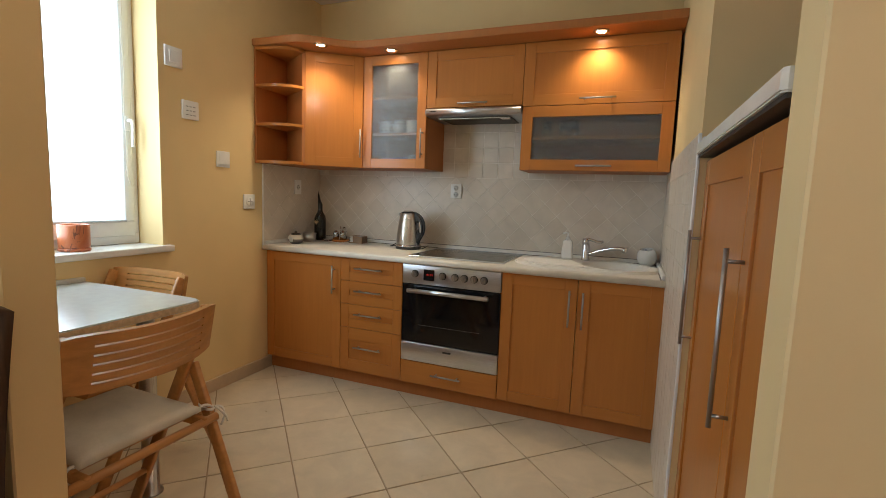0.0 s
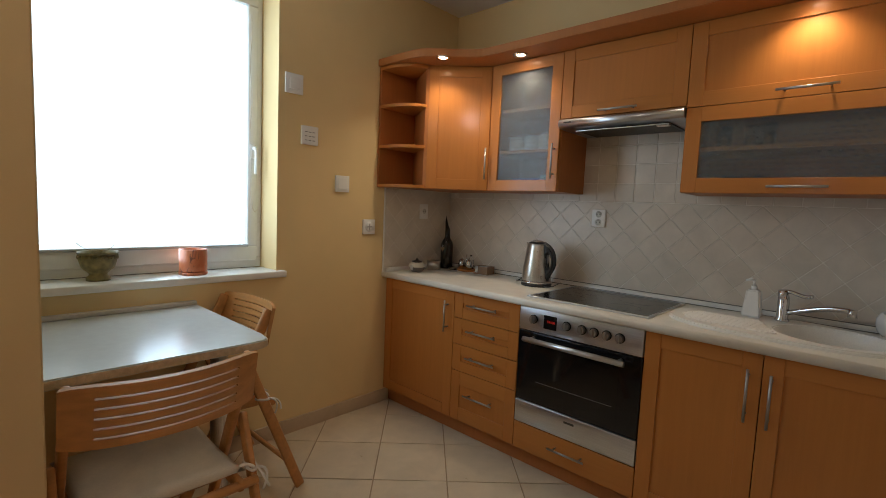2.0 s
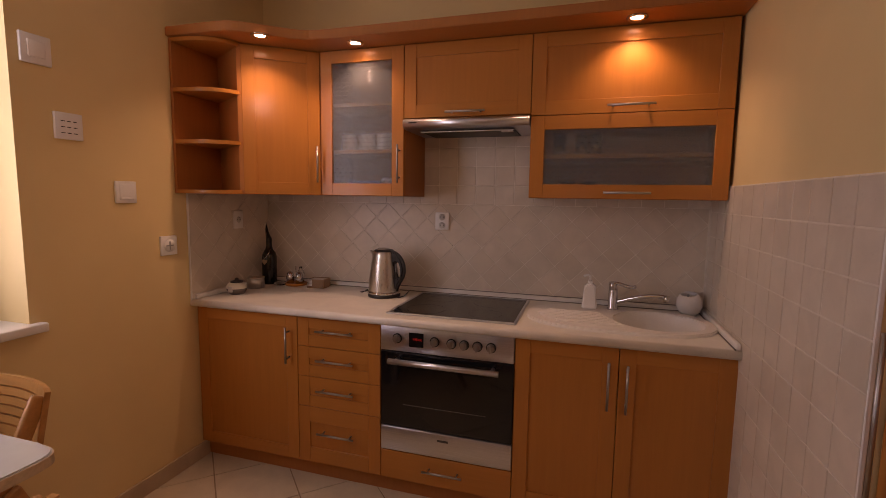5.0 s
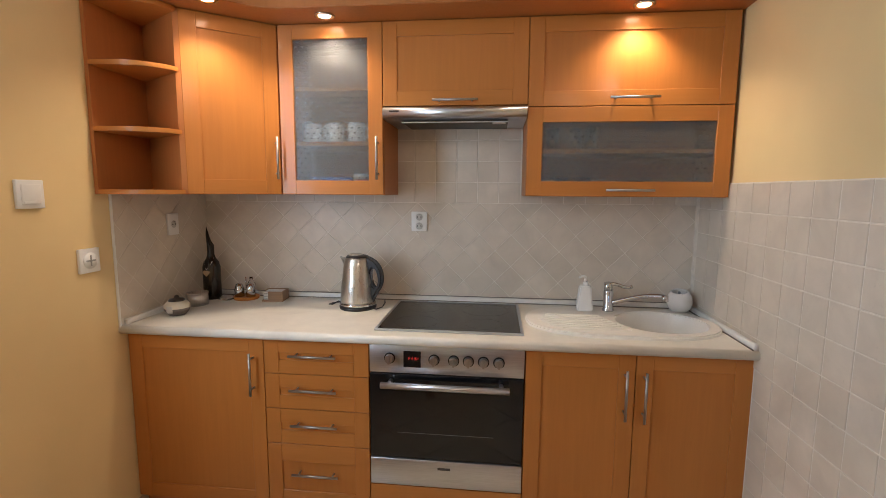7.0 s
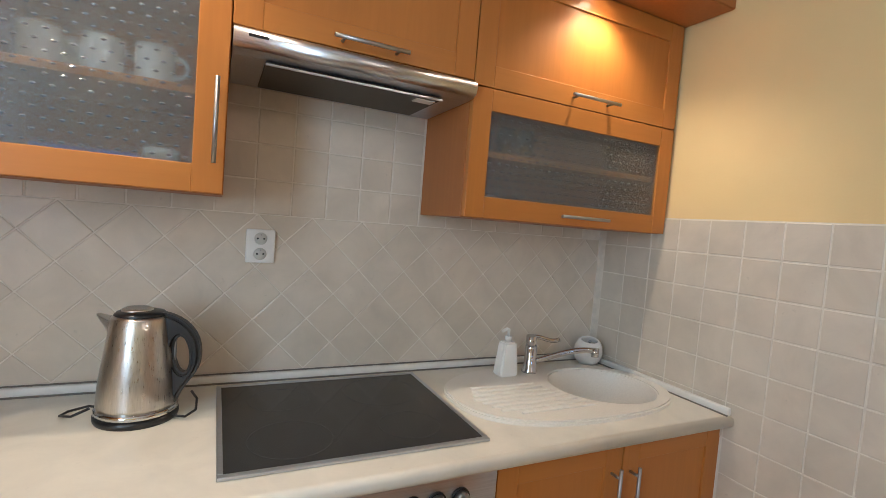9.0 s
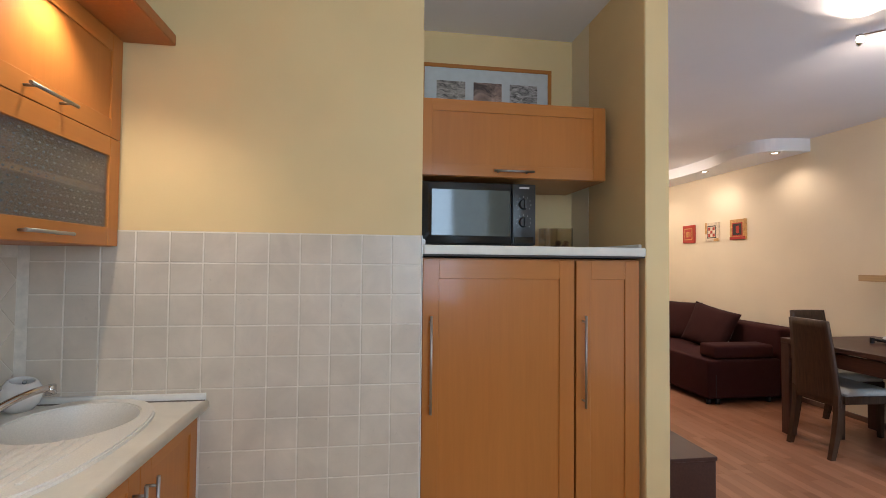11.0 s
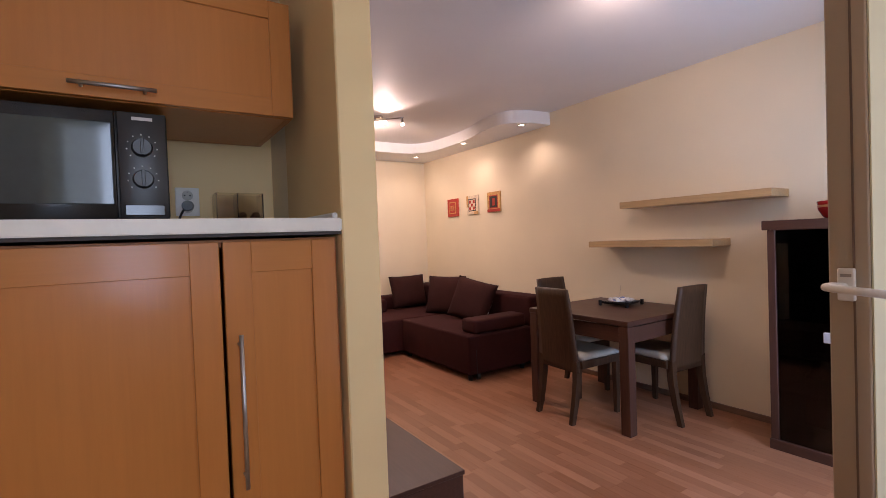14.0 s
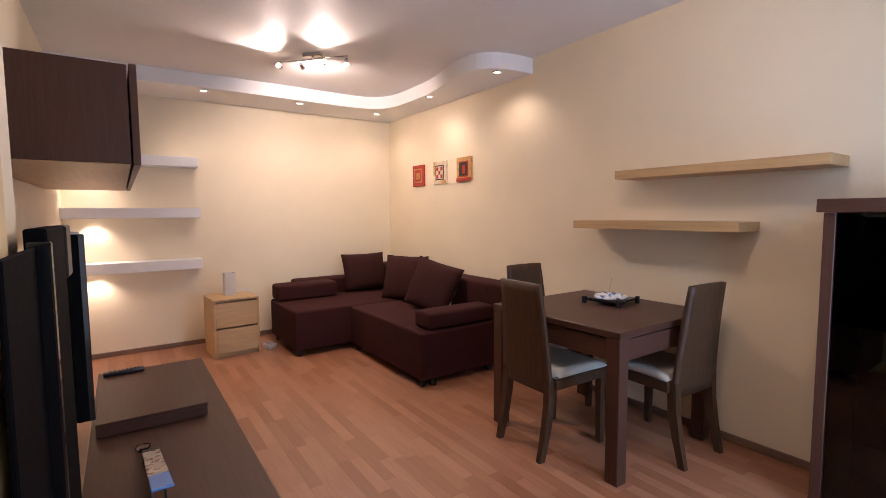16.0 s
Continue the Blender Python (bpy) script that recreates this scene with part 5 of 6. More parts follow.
def niche_small():
    t = thing("glass_jar", (1.98, -1.53, 1.4005), "clear square glass jar with brown contents on the niche worktop", "jar")
    bm = None
    for a in ((-0.045, 0.045, -0.075, -0.071), (-0.045, 0.045, 0.071, 0.075), (-0.045, -0.041, -0.071, 0.071), (0.041, 0.045, -0.071, 0.071), (-0.041, 0.041, 0.006, 0.009)):
        bm = box(*a, 0.0, 0.115, 0, bm=bm)
    part("jar", bm, glass("dusty_jar_glass", (0.80, 0.74, 0.66), 0.05, 1.25), t)
    nuts = plain("brown_nut", (0.20, 0.10, 0.05), 0.6)
    for k in range(7):
        a = k * 0.9
        part("nut", lathe([(0, 0), (0.012, 0.004), (0.015, 0.013), (0.01, 0.022), (0, 0.025)], 10, None, (0.024 * math.cos(a), -0.034 + 0.022 * math.sin(a), 0.001 + 0.014 * (k % 3))), nuts, t)


niche_small()


# ---- living room ----
def dining_table():
    t = thing("dining_table", (2.575, -4.297, 0), "dark wenge square dining table", "table")
    w, d = 0.455, 0.44
    part("tabletop", box(-w, w, -d, d, 0.722, 0.757, 0.003), WENGE_X, t)
    for sx in (-1, 1):
        for sy in (-1, 1):
            x, y = sx * (w - 0.038), sy * (d - 0.038)
            part("leg", box(x - 0.036, x + 0.036, y - 0.036, y + 0.036, 0, 0.722, 0.003), WENGE_V, t)
    for s in (-1, 1):
        part("apron", box(-w + 0.075, w - 0.075, s * (d - 0.02) - 0.011, s * (d - 0.02) + 0.011, 0.61, 0.715, 0.002), WENGE_X, t)
        part("apron", box(s * (w - 0.02) - 0.011, s * (w - 0.02) + 0.011, -d + 0.075, d - 0.075, 0.61, 0.715, 0.002), WENGE_X, t)
    t = thing("table_tray", (2.61, -4.46, 0.7575), "square black tray with white and blue pebbles and an incense stick", "tray", rz=6)
    dish = slab([(-0.115, -0.115), (0.115, -0.115), (0.115, 0.115), (-0.115, 0.115)], 0.014, 0.034, 0.004)
    for v in dish.verts:
        if v.co.z < 0.02:
            v.co.x *= 0.86
            v.co.y *= 0.86
    part("dish", dish, BLACK_PLASTIC, t)
    for sx in (-1, 1):
        for sy in (-1, 1):
            part("foot", box(sx * 0.114 - 0.011, sx * 0.114 + 0.011, sy * 0.114 - 0.011, sy * 0.114 + 0.011, 0, 0.043, 0.002), BLACK_PLASTIC, t)
    rng = random.Random(5)
    wm, bmt = plain("white_pebble", (0.72, 0.72, 0.72), 0.4), plain("blue_pebble", (0.12, 0.20, 0.42), 0.35)
    for k in range(70):
        a, r = rng.uniform(0, math.tau), 0.095 * math.sqrt(rng.random())
        s = rng.uniform(0.011, 0.020)
        p = part("pebble", lathe([(0, 0), (s, 0.003), (s * 1.1, s * 0.45), (s * 0.6, s * 0.85), (0, s * 0.95)], 9, None, (r * math.cos(a), r * math.sin(a), 0.033 + 0.018 * (1 - r / 0.095))), bmt if rng.random() < 0.25 else wm, t)
    part("incense_stick", tube([(0.01, 0.0, 0.035), (0.0, 0.01, 0.10), (-0.012, 0.015, 0.16)], 0.0012, 5), plain("stick", (0.35, 0.28, 0.2), 0.7), t)


dining_table()


def dining_chair(loc, rz):
    t = thing("dining_chair", loc, "dark-stained wooden dining chair with a pale padded seat", "chair", "chairs round the table", rz)
    own = bmesh.new()
    g = {}
    for i in range(9):
        for j in range(13):
            u, v = i / 4 - 1, j / 12
            z = 0.36 + 0.59 * v
            hw = 0.192 - 0.036 * v
            y = 0.045 - 0.055 * v ** 1.6 + 0.005 * u * u
            g[i, j] = own.verts.new((u * hw, y, z + 0.003 * (1 - u * u) * (j == 12)))
    for i in range(8):
        for j in range(12):
            own.faces.new((g[i, j], g[i + 1, j], g[i + 1, j + 1], g[i, j + 1])).smooth = True
    bmesh.ops.recalc_face_normals(own, faces=own.faces)
    bmesh.ops.solidify(own, geom=own.faces[:], thickness=0.022)
    part("backrest", own, CHAIR_WENGE, t, "tall tapered plywood backrest")
    for s in (-1, 1):
        leg = bmesh.new()
        rings = []
        for z, y, h in ((0.44, 0.05, 0.021), (0.30, 0.044, 0.02), (0.15, 0.02, 0.018), (0.0, -0.015, 0.015)):
            rings.append([leg.verts.new((s * 0.168 + dx * h, y + dy * h * 1.2, z)) for dx, dy in ((-1, -1), (1, -1), (1, 1), (-1, 1))])
        for a, b in zip(rings, rings[1:]):
            for k in range(4):
                leg.faces.new((a[k], a[(k + 1) % 4], b[(k + 1) % 4], b[k]))
        leg.faces.new(rings[0])
        leg.faces.new(rings[-1][::-1])
        bmesh.ops.recalc_face_normals(leg, faces=leg.faces)
        part("leg", leg, CHAIR_WENGE, t)
        fl = bmesh.new()
        rings = []
        for z, h in ((0.435, 0.021), (0.0, 0.0155)):
            rings.append([fl.verts.new((s * 0.185 + dx * h, 0.435 + dy * h, z)) for dx, dy in ((-1, -1), (1, -1), (1, 1), (-1, 1))])
        for k in range(4):
            fl.faces.new((rings[0][k], rings[0][(k + 1) % 4], rings[1][(k + 1) % 4], rings[1][k]))
        fl.faces.new(rings[0])
        fl.faces.new(rings[1][::-1])
        bmesh.ops.recalc_face_normals(fl, faces=fl.faces)
        part("leg", fl, CHAIR_WENGE, t)
        part("seat_rail", box(s * 0.195 - 0.011, s * 0.195 + 0.011, 0.06, 0.45, 0.385, 0.438, 0.003), CHAIR_WENGE, t)
    part("seat_rail", box(-0.205, 0.205, 0.435, 0.457, 0.385, 0.438, 0.003), CHAIR_WENGE, t)
    seat = part("seat", puffed(0.42, 0.41, 0.06, 14, 14, 7, 0.25), SEAT_CLOTH, t, "pale cloth seat")
    seat.matrix_basis = pose(0, 0.262, 0.452)
    return t


dc = dining_chair((2.668, -3.755, 0), 178)
copy_thing(dc, pose(2.035, -4.45, 0, 0, 0, -93))
copy_thing(dc, pose(3.27, -4.37, 0, 0, 0, 88))
copy_thing(dc, pose(-0.075, -1.93, 0, 0, 0, 176))


def padded(x0, x1, y0, y1, z0, z1, r=0.022):
    """An upholstered block with soft edges and a faintly swollen top."""
    own = box(x0, x1, y0, y1, z0, z1, r, 4)
    tops = [f for f in own.faces if f.normal.z > 0.99 and f.calc_area() > 0.05]
    if tops:
        c = bmesh.ops.poke(own, faces=tops)
        for v in c["verts"]:
            v.co.z += 0.006
    return own


def sofa():
    t = thing("corner_sofa", (0, 0, 0), "dark brown velour corner sofa bed", "sofa")
    part("seat_base", padded(3.745, 5.06, -4.55, -3.765, 0.055, 0.425), SOFA, t)
    part("chaise_base", padded(5.065, 5.90, -4.55, -3.225, 0.055, 0.43), SOFA, t)
    part("back", padded(3.745, 6.11, -4.775, -4.545, 0.055, 0.72, 0.03), SOFA, t)
    part("back", padded(5.905, 6.11, -4.54, -3.5, 0.055, 0.60, 0.03), SOFA, t)
    part("armrest", padded(3.765, 3.99, -4.50, -3.85, 0.427, 0.56, 0.03), SOFA, t)
    part("armrest", padded(5.64, 5.90, -3.87, -3.24, 0.432, 0.595, 0.03), SOFA, t)
    # no gap is cut; a black strip stands in for its shade
    part("seam", box(3.7435, 3.7465, -3.852, -3.845, 0.062, 0.285, 0), BLACK_PLASTIC, t, "black strip drawn for the shaded slit of the pull-out bed")
    for x, y in ((3.80, -3.81), (3.78, -3.89), (3.80, -4.46), (5.0, -3.83), (5.12, -3.28), (5.84, -3.28), (5.84, -4.4)):
        part("foot", lathe([(0, 0), (0.022, 0), (0.026, 0.056), (0, 0.056)], 16, None, (x, y, 0)), BLACK_PLASTIC, t)
    piping = fabric("grey_piping", (0.4, 0.38, 0.36), 0.8, var=0.1)
    for (x, y, z, w, h, rx, rz, lean) in ((5.80, -4.27, 0.655, 0.54, 0.43, 76, -88, 0), (5.06, -4.38, 0.65, 0.52, 0.48, 74, 207, 0), (4.46, -4.34, 0.64, 0.54, 0.48, 70, 202, -12)):
        c = solid("sofa_cushion", puffed(w, h, 0.17), CUSHION, "dark brown cloth cushion leaning on the sofa", "cushion", (0, 0, 0), "sofa cushions")
        c.matrix_world = pose(x, y, z, rx, 0, rz) @ pose(0, 0, 0, 0, 0, lean)
    pipe = part("cushion_piping", tube([(0.25, -0.22 + 0.044 * k, 0.004 * math.sin(k)) for k in range(11)], 0.007, 6), piping)
    pipe.matrix_world = Matrix.Identity(4)
    pipe.parent = bpy.data.objects["sofa_cushion.002"]


sofa()


def nightstand():
    t = thing("bedside_cabinet", (5.45, -2.612, 0), "light birch bedside cabinet with two drawers", "cabinet", rz=-86)
    w, d, h = 0.40, 0.40, 0.545
    part("side", box(0, 0.018, 0.0, d, 0, h - 0.018, 0.001), OAK_LIGHT, t)
    part("side", box(w - 0.018, w, 0.0, d, 0, h - 0.018, 0.001), OAK_LIGHT, t)
    part("top", box(0, w, -0.002, d, h - 0.018, h, 0.0015), OAK_LIGHT, t)
    part("back", box(0.018, w - 0.018, d - 0.01, d, 0.03, h - 0.018, 0), OAK_LIGHT, t)
    for z0, z1 in ((0.045, 0.268), (0.283, 0.512)):
        part("drawer", box(0.02, w - 0.02, -0.001, 0.017, z0, z1, 0.0015), OAK_LIGHT, t)
    part("plinth", box(0.018, w - 0.018, 0.03, 0.045, 0, 0.04, 0.001), OAK_LIGHT, t)
    l = thing("table_lamp", (5.72, -2.80, 0.5455), "small square frosted glass lamp on the bedside cabinet", "lamp")
    shade = plain("frosted_shade", (0.66, 0.60, 0.53), 0.5)
    part("shade", plate_with_hole(ellipse(0, 0, 0.052, 0.052, 32, 6), ellipse(0, 0, 0.048, 0.048, 32, 6), 0, 0.215), shade, l)
    part("base", slab(ellipse(0, 0, 0.047, 0.047, 32, 6), 0.001, 0.01), WHITE_PLASTIC, l)
    part("bulb", lathe([(0, 0.01), (0.012, 0.01), (0.014, 0.04), (0.024, 0.07), (0.022, 0.095), (0, 0.108)], 16), CERAMIC, l)
    part("cord", tube([(0.047, 0.0, 0.004), (0.12, -0.12, 0.004), (0.16, -0.235, 0.004)], 0.003, 6), WHITE_PLASTIC, l)
    c = thing("cable_coil", (5.55, -3.12, 0), "coiled grey cable on the floor", "cable")
    for k in range(4):
        part("loop", tube([((0.055 + 0.006 * k) * math.cos(a / 3), (0.05 + 0.005 * k) * math.sin(a / 3), 0.005 + 0.012 * k + 0.012 * math.sin(a * 0.7)) for a in range(20)], 0.004, 6), plain("grey_cable", (0.45, 0.44, 0.43), 0.5), c)


nightstand()


def wall_shelves():
    for nm, a, z in (("wall_shelf", (1.93, 2.99), 1.268), ("wall_shelf", (1.565, 2.665), 1.582)):
        solid(nm, box(a[0], a[1], YS + 0.001, YS + 0.25, z - 0.052, z, 0.002), OAK_LIGHT, "floating light birch wall shelf", "shelf", group="birch shelves")
    for z in (1.88, 1.392, 0.892):
        t = thing("white_shelf", (5.95, -1.532, z), "thick white floating shelf with a small spot beneath", "shelf", "white shelves")
        part("board", box(0, XF - 5.951, -1.075, 0, -0.095, 0, 0.003), WHITE_BOARD, t)
        s = part("spot_ring", lathe([(0.022, -0.0955), (0.034, -0.0955), (0.034, -0.099), (0.022, -0.098)], 22, None, (0.11, -0.22, 0)), CHROME, t)
        part("bulb", lathe([(0, -0.0962), (0.021, -0.0962), (0.021, -0.0975), (0, -0.0975)], 18, None, (0.11, -0.22, 0)), SPOT_GLOW, s)
        lamp("shelf_spot_light", "SPOT", 10, HALO, look((6.06, -1.752, z - 0.104), (6.08, -1.75, 0)), 0.015, spot=120, blend=0.7)


wall_shelves()


def tv_corner():
    t = thing("low_tv_cabinet", (0, 0, 0), "long low dark wenge television cabinet on metal legs", "cabinet")
    part("body", box(1.872, 4.35, -2.36, -1.80, 0.09, 0.325, 0.003), WENGE_X, t)
    part("top", box(1.868, 4.354, -2.366, -1.796, 0.326, 0.346, 0.002), WENGE_X, t)
    for x in (1.92, 4.28):
        for y in (-2.315, -1.86):
            part("leg", box(x - 0.02, x + 0.02, y - 0.02, y + 0.02, 0, 0.09, 0.002), STEEL_V, t, "square metal leg")
    p = thing("tv_platform", (0, 0, 0.3465), "dark wenge board lying on the low cabinet", "board")
    part("top", box(3.31, 4.10, -2.265, -1.82, 0.044, 0.062, 0.002), WENGE_X, p)
    part("side", box(3.312, 3.33, -2.263, -1.82, 0, 0.0435, 0.001), WENGE_X, p)
    part("side", box(4.08, 4.098, -2.263, -1.82, 0, 0.0435, 0.001), WENGE_X, p)
    part("front", box(3.331, 4.079, -2.263, -2.245, 0, 0.0435, 0.001), WENGE_X, p)
    t = thing("wall_panel", (0, 0, 0), "tall black panel fixed to the wall above the low cabinet", "panel")
    part("panel", box(1.70, 2.02, -1.815, -1.806, 0.3465, 1.265, 0.003), MATT_BLACK, t)
    part("rear_panel", box(2.056, 2.40, -1.83, -1.792, 0.3465, 1.30, 0.004), MATT_BLACK, t)
    part("edge_strip", box(2.022, 2.054, -1.838, -1.80, 0.3465, 1.275, 0.003), BLACK_GLOSS, t)
    part("bracket", box(2.402, 2.52, -1.835, -1.80, 1.16, 1.30, 0.004), BLACK_PLASTIC, t)
    part("bracket_arm", strut((2.45, -1.81, 1.27), (2.7, -1.77, 1.25), 0.03, 0.05), BLACK_PLASTIC, t)
    t = thing("television", (2.9, -1.846, 0.53), "flat black television on a wall bracket above the low cabinet", "television", rz=9)
    w, h, b0 = 1.0, 0.68, 0.05
    part("case", box(0, w, 0.012, 0.055, b0, b0 + h, 0.008, 2), MATT_BLACK, t)
    part("screen", box(0.012, w - 0.012, 0.006, 0.013, b0 + 0.015, b0 + h - 0.015, 0.003), MATT_BLACK, t)
    part("trim", box(0.0, 0.02, 0.0, 0.02, b0, b0 + h, 0.003), BLACK_GLOSS, t)
    part("top_trim", box(0.0, w, 0.012, 0.05, b0 + h, b0 + h + 0.008, 0.003), plain("silver_trim", (0.6, 0.58, 0.56), 0.3, 0.8), t, "silver top trim")
    part("wall_arm", box(w / 2 - 0.06, w / 2 + 0.06, 0.055, 0.232, b0 + 0.28, b0 + 0.40, 0.004), BLACK_PLASTIC, t)
    t = thing("remote_control", (4.06, -1.93, 0.409), "black remote control on the dark board", "remote", rz=94)
    part("shell", box(-0.10, 0.10, -0.024, 0.024, 0, 0.022, 0.006, 2), BLACK_PLASTIC, t)
    for k in range(8):
        for j in (-0.01, 0.0, 0.01):
            part("key", box(-0.08 + k * 0.02, -0.07 + k * 0.02, j - 0.003, j + 0.003, 0.0215, 0.024, 0.0008), plain("grey_key", (0.08, 0.08, 0.085), 0.5), t)
    # framed photo stand and small glass
    t = thing("display_stand", (2.99, -2.01, 0.3465), "slanted silver stand with a blue end on the low cabinet", "stand", rz=181)
    bar = part("bar", box(0, 0.42, -0.03, 0.03, 0, 0.008, 0.002), plain("silver_plate", (0.50, 0.47, 0.45), 0.28, 0.85), t)
    bar.matrix_basis = pose(0.02, 0, 0.03, 0, -13)
    end = part("blue_end", box(0.42, 0.60, -0.03, 0.03, 0, 0.008, 0.002), plain("blue_plate", (0.10, 0.28, 0.70), 0.25), t, "blue end piece")
    end.matrix_basis = pose(0.02, 0, 0.03, 0, -13)
    part("leg", rod((0.40, -0.02, 0.0), (0.33, -0.02, 0.10), 0.005), BLACK_PLASTIC, t)
    part("leg", rod((0.40, 0.02, 0.0), (0.33, 0.02, 0.10), 0.005), BLACK_PLASTIC, t)
    part("foot", box(0.0, 0.05, -0.03, 0.03, 0.0, 0.04, 0.003), BLACK_PLASTIC, t)
    solid("glass_bowl", lathe([(0, 0.002), (0.016, 0.002), (0.026, 0.012), (0.03, 0.022), (0.027, 0.022), (0.023, 0.012), (0.014, 0.006), (0, 0.006)], 24), CLEAR, "small clear glass bowl on the low cabinet", "bowl", (3.07, -1.985, 0.3465))
    t = thing("wall_cabinet", (0, 0, 0), "dark wenge wall cabinet hung above the television", "cabinet")
    x0, x1, y0, y1, z0, z1 = 2.90, 5.15, -2.0, -1.532, 1.515, 1.872
    part("body", box(x0, x1, y0, y1, z0, z1, 0.002), WENGE_V, t)
    part("bottom", box(x0 + 0.004, x1 - 0.004, y0 + 0.004, y1, z0 - 0.004, z0 - 0.0005, 0), OAK_LIGHT, t, "pale underside")
    for k in range(3):
        a = x0 - 0.004 + k * (x1 - x0) / 3
        part("door", box(a, a + (x1 - x0) / 3 - 0.003, y0 - 0.030, y0 - 0.006, z0 - 0.004, z1 + 0.004, 0.002), WENGE_X, t)


tv_corner()


def display_cabinet():
    t = thing("display_cabinet", (0, 0, 0), "dark wenge cabinet with smoked glass door and square knobs", "cabinet")
    x0, x1, yf, yb = 0.70, 1.535, -4.40, YS + 0.001
    part("top", box(0.864, 1.556, yb, yf + 0.02, 1.318, 1.374, 0.003), WENGE_X, t)
    part("side", box(1.493, 1.535, yb, yf, 0.06, 1.317, 0.002), WENGE_V, t)
    part("side", box(x0, x0 + 0.03, yb, yf, 0.06, 1.317, 0.002), WENGE_V, t)
    part("bottom", box(x0, x1 + 0.004, yb, yf + 0.01, 0, 0.06, 0.002), WENGE_X, t)
    part("back", box(x0 + 0.03, 1.492, yb, yb + 0.01, 0.06, 1.317, 0), WENGE_V, t)
    g = part("glass_door", box(1.003, 1.489, yf - 0.012, yf - 0.004, 0.064, 1.314, 0.001), glass("smoked_glass", (0.10, 0.09, 0.08)), t, "smoked glass door")
    part("knob", box(1.205, 1.262, yf - 0.004, yf + 0.016, 0.685, 0.742, 0.003), plain("satin_knob", (0.70, 0.70, 0.72), 0.35, 0.5), g)
    d = part("door", box(x0 + 0.032, 0.999, yf - 0.018, yf + 0.002, 0.064, 1.332, 0.002), WENGE_V, t)
    part("knob", box(0.755, 0.812, yf + 0.002, yf + 0.02, 0.70, 0.757, 0.003), plain("satin_knob_blue", (0.70, 0.72, 0.76), 0.35, 0.5), d)
    for z in (0.36, 0.62, 0.95):
        part("shelf", box(1.003, 1.489, yb + 0.012, yf - 0.05, z - 0.004, z + 0.004, 0), CLEAR, t)
    for z, n in ((0.364, 4), (0.624, 3), (0.954, 3)):
        for k in range(n):
            x = 1.08 + k * 0.33 / max(1, n - 1)
            solid("wine_glass", lathe([(0, 0), (0.03, 0), (0.028, 0.003), (0.004, 0.008), (0.004, 0.07), (0.02, 0.085), (0.033, 0.12), (0.03, 0.165), (0.0285, 0.165), (0.031, 0.12), (0.018, 0.088), (0, 0.08)], 16), CLEAR, "clear wine glass behind the smoked door", "glass", (x, -4.55, z + 0.0005), "wine glasses")
    red = plain("red_lacquer", (0.34, 0.012, 0.014), 0.22)
    t = thing("red_bowl", (1.21, -4.56, 1.3745), "glossy red lacquer bowl on the dark cabinet", "bowl")
    part("bowl", lathe([(0, 0), (0.085, 0), (0.095, 0.01), (0.118, 0.05), (0.12, 0.085), (0.123, 0.09), (0.121, 0.098), (0.112, 0.096), (0.105, 0.05), (0, 0.02)], 40), red, t)
    part("band", lathe([(0.1185, 0.062), (0.1215, 0.066), (0.1215, 0.072), (0.1195, 0.076)], 40), plain("gold_band", (0.5, 0.25, 0.12), 0.35, 0.6), t)


display_cabinet()


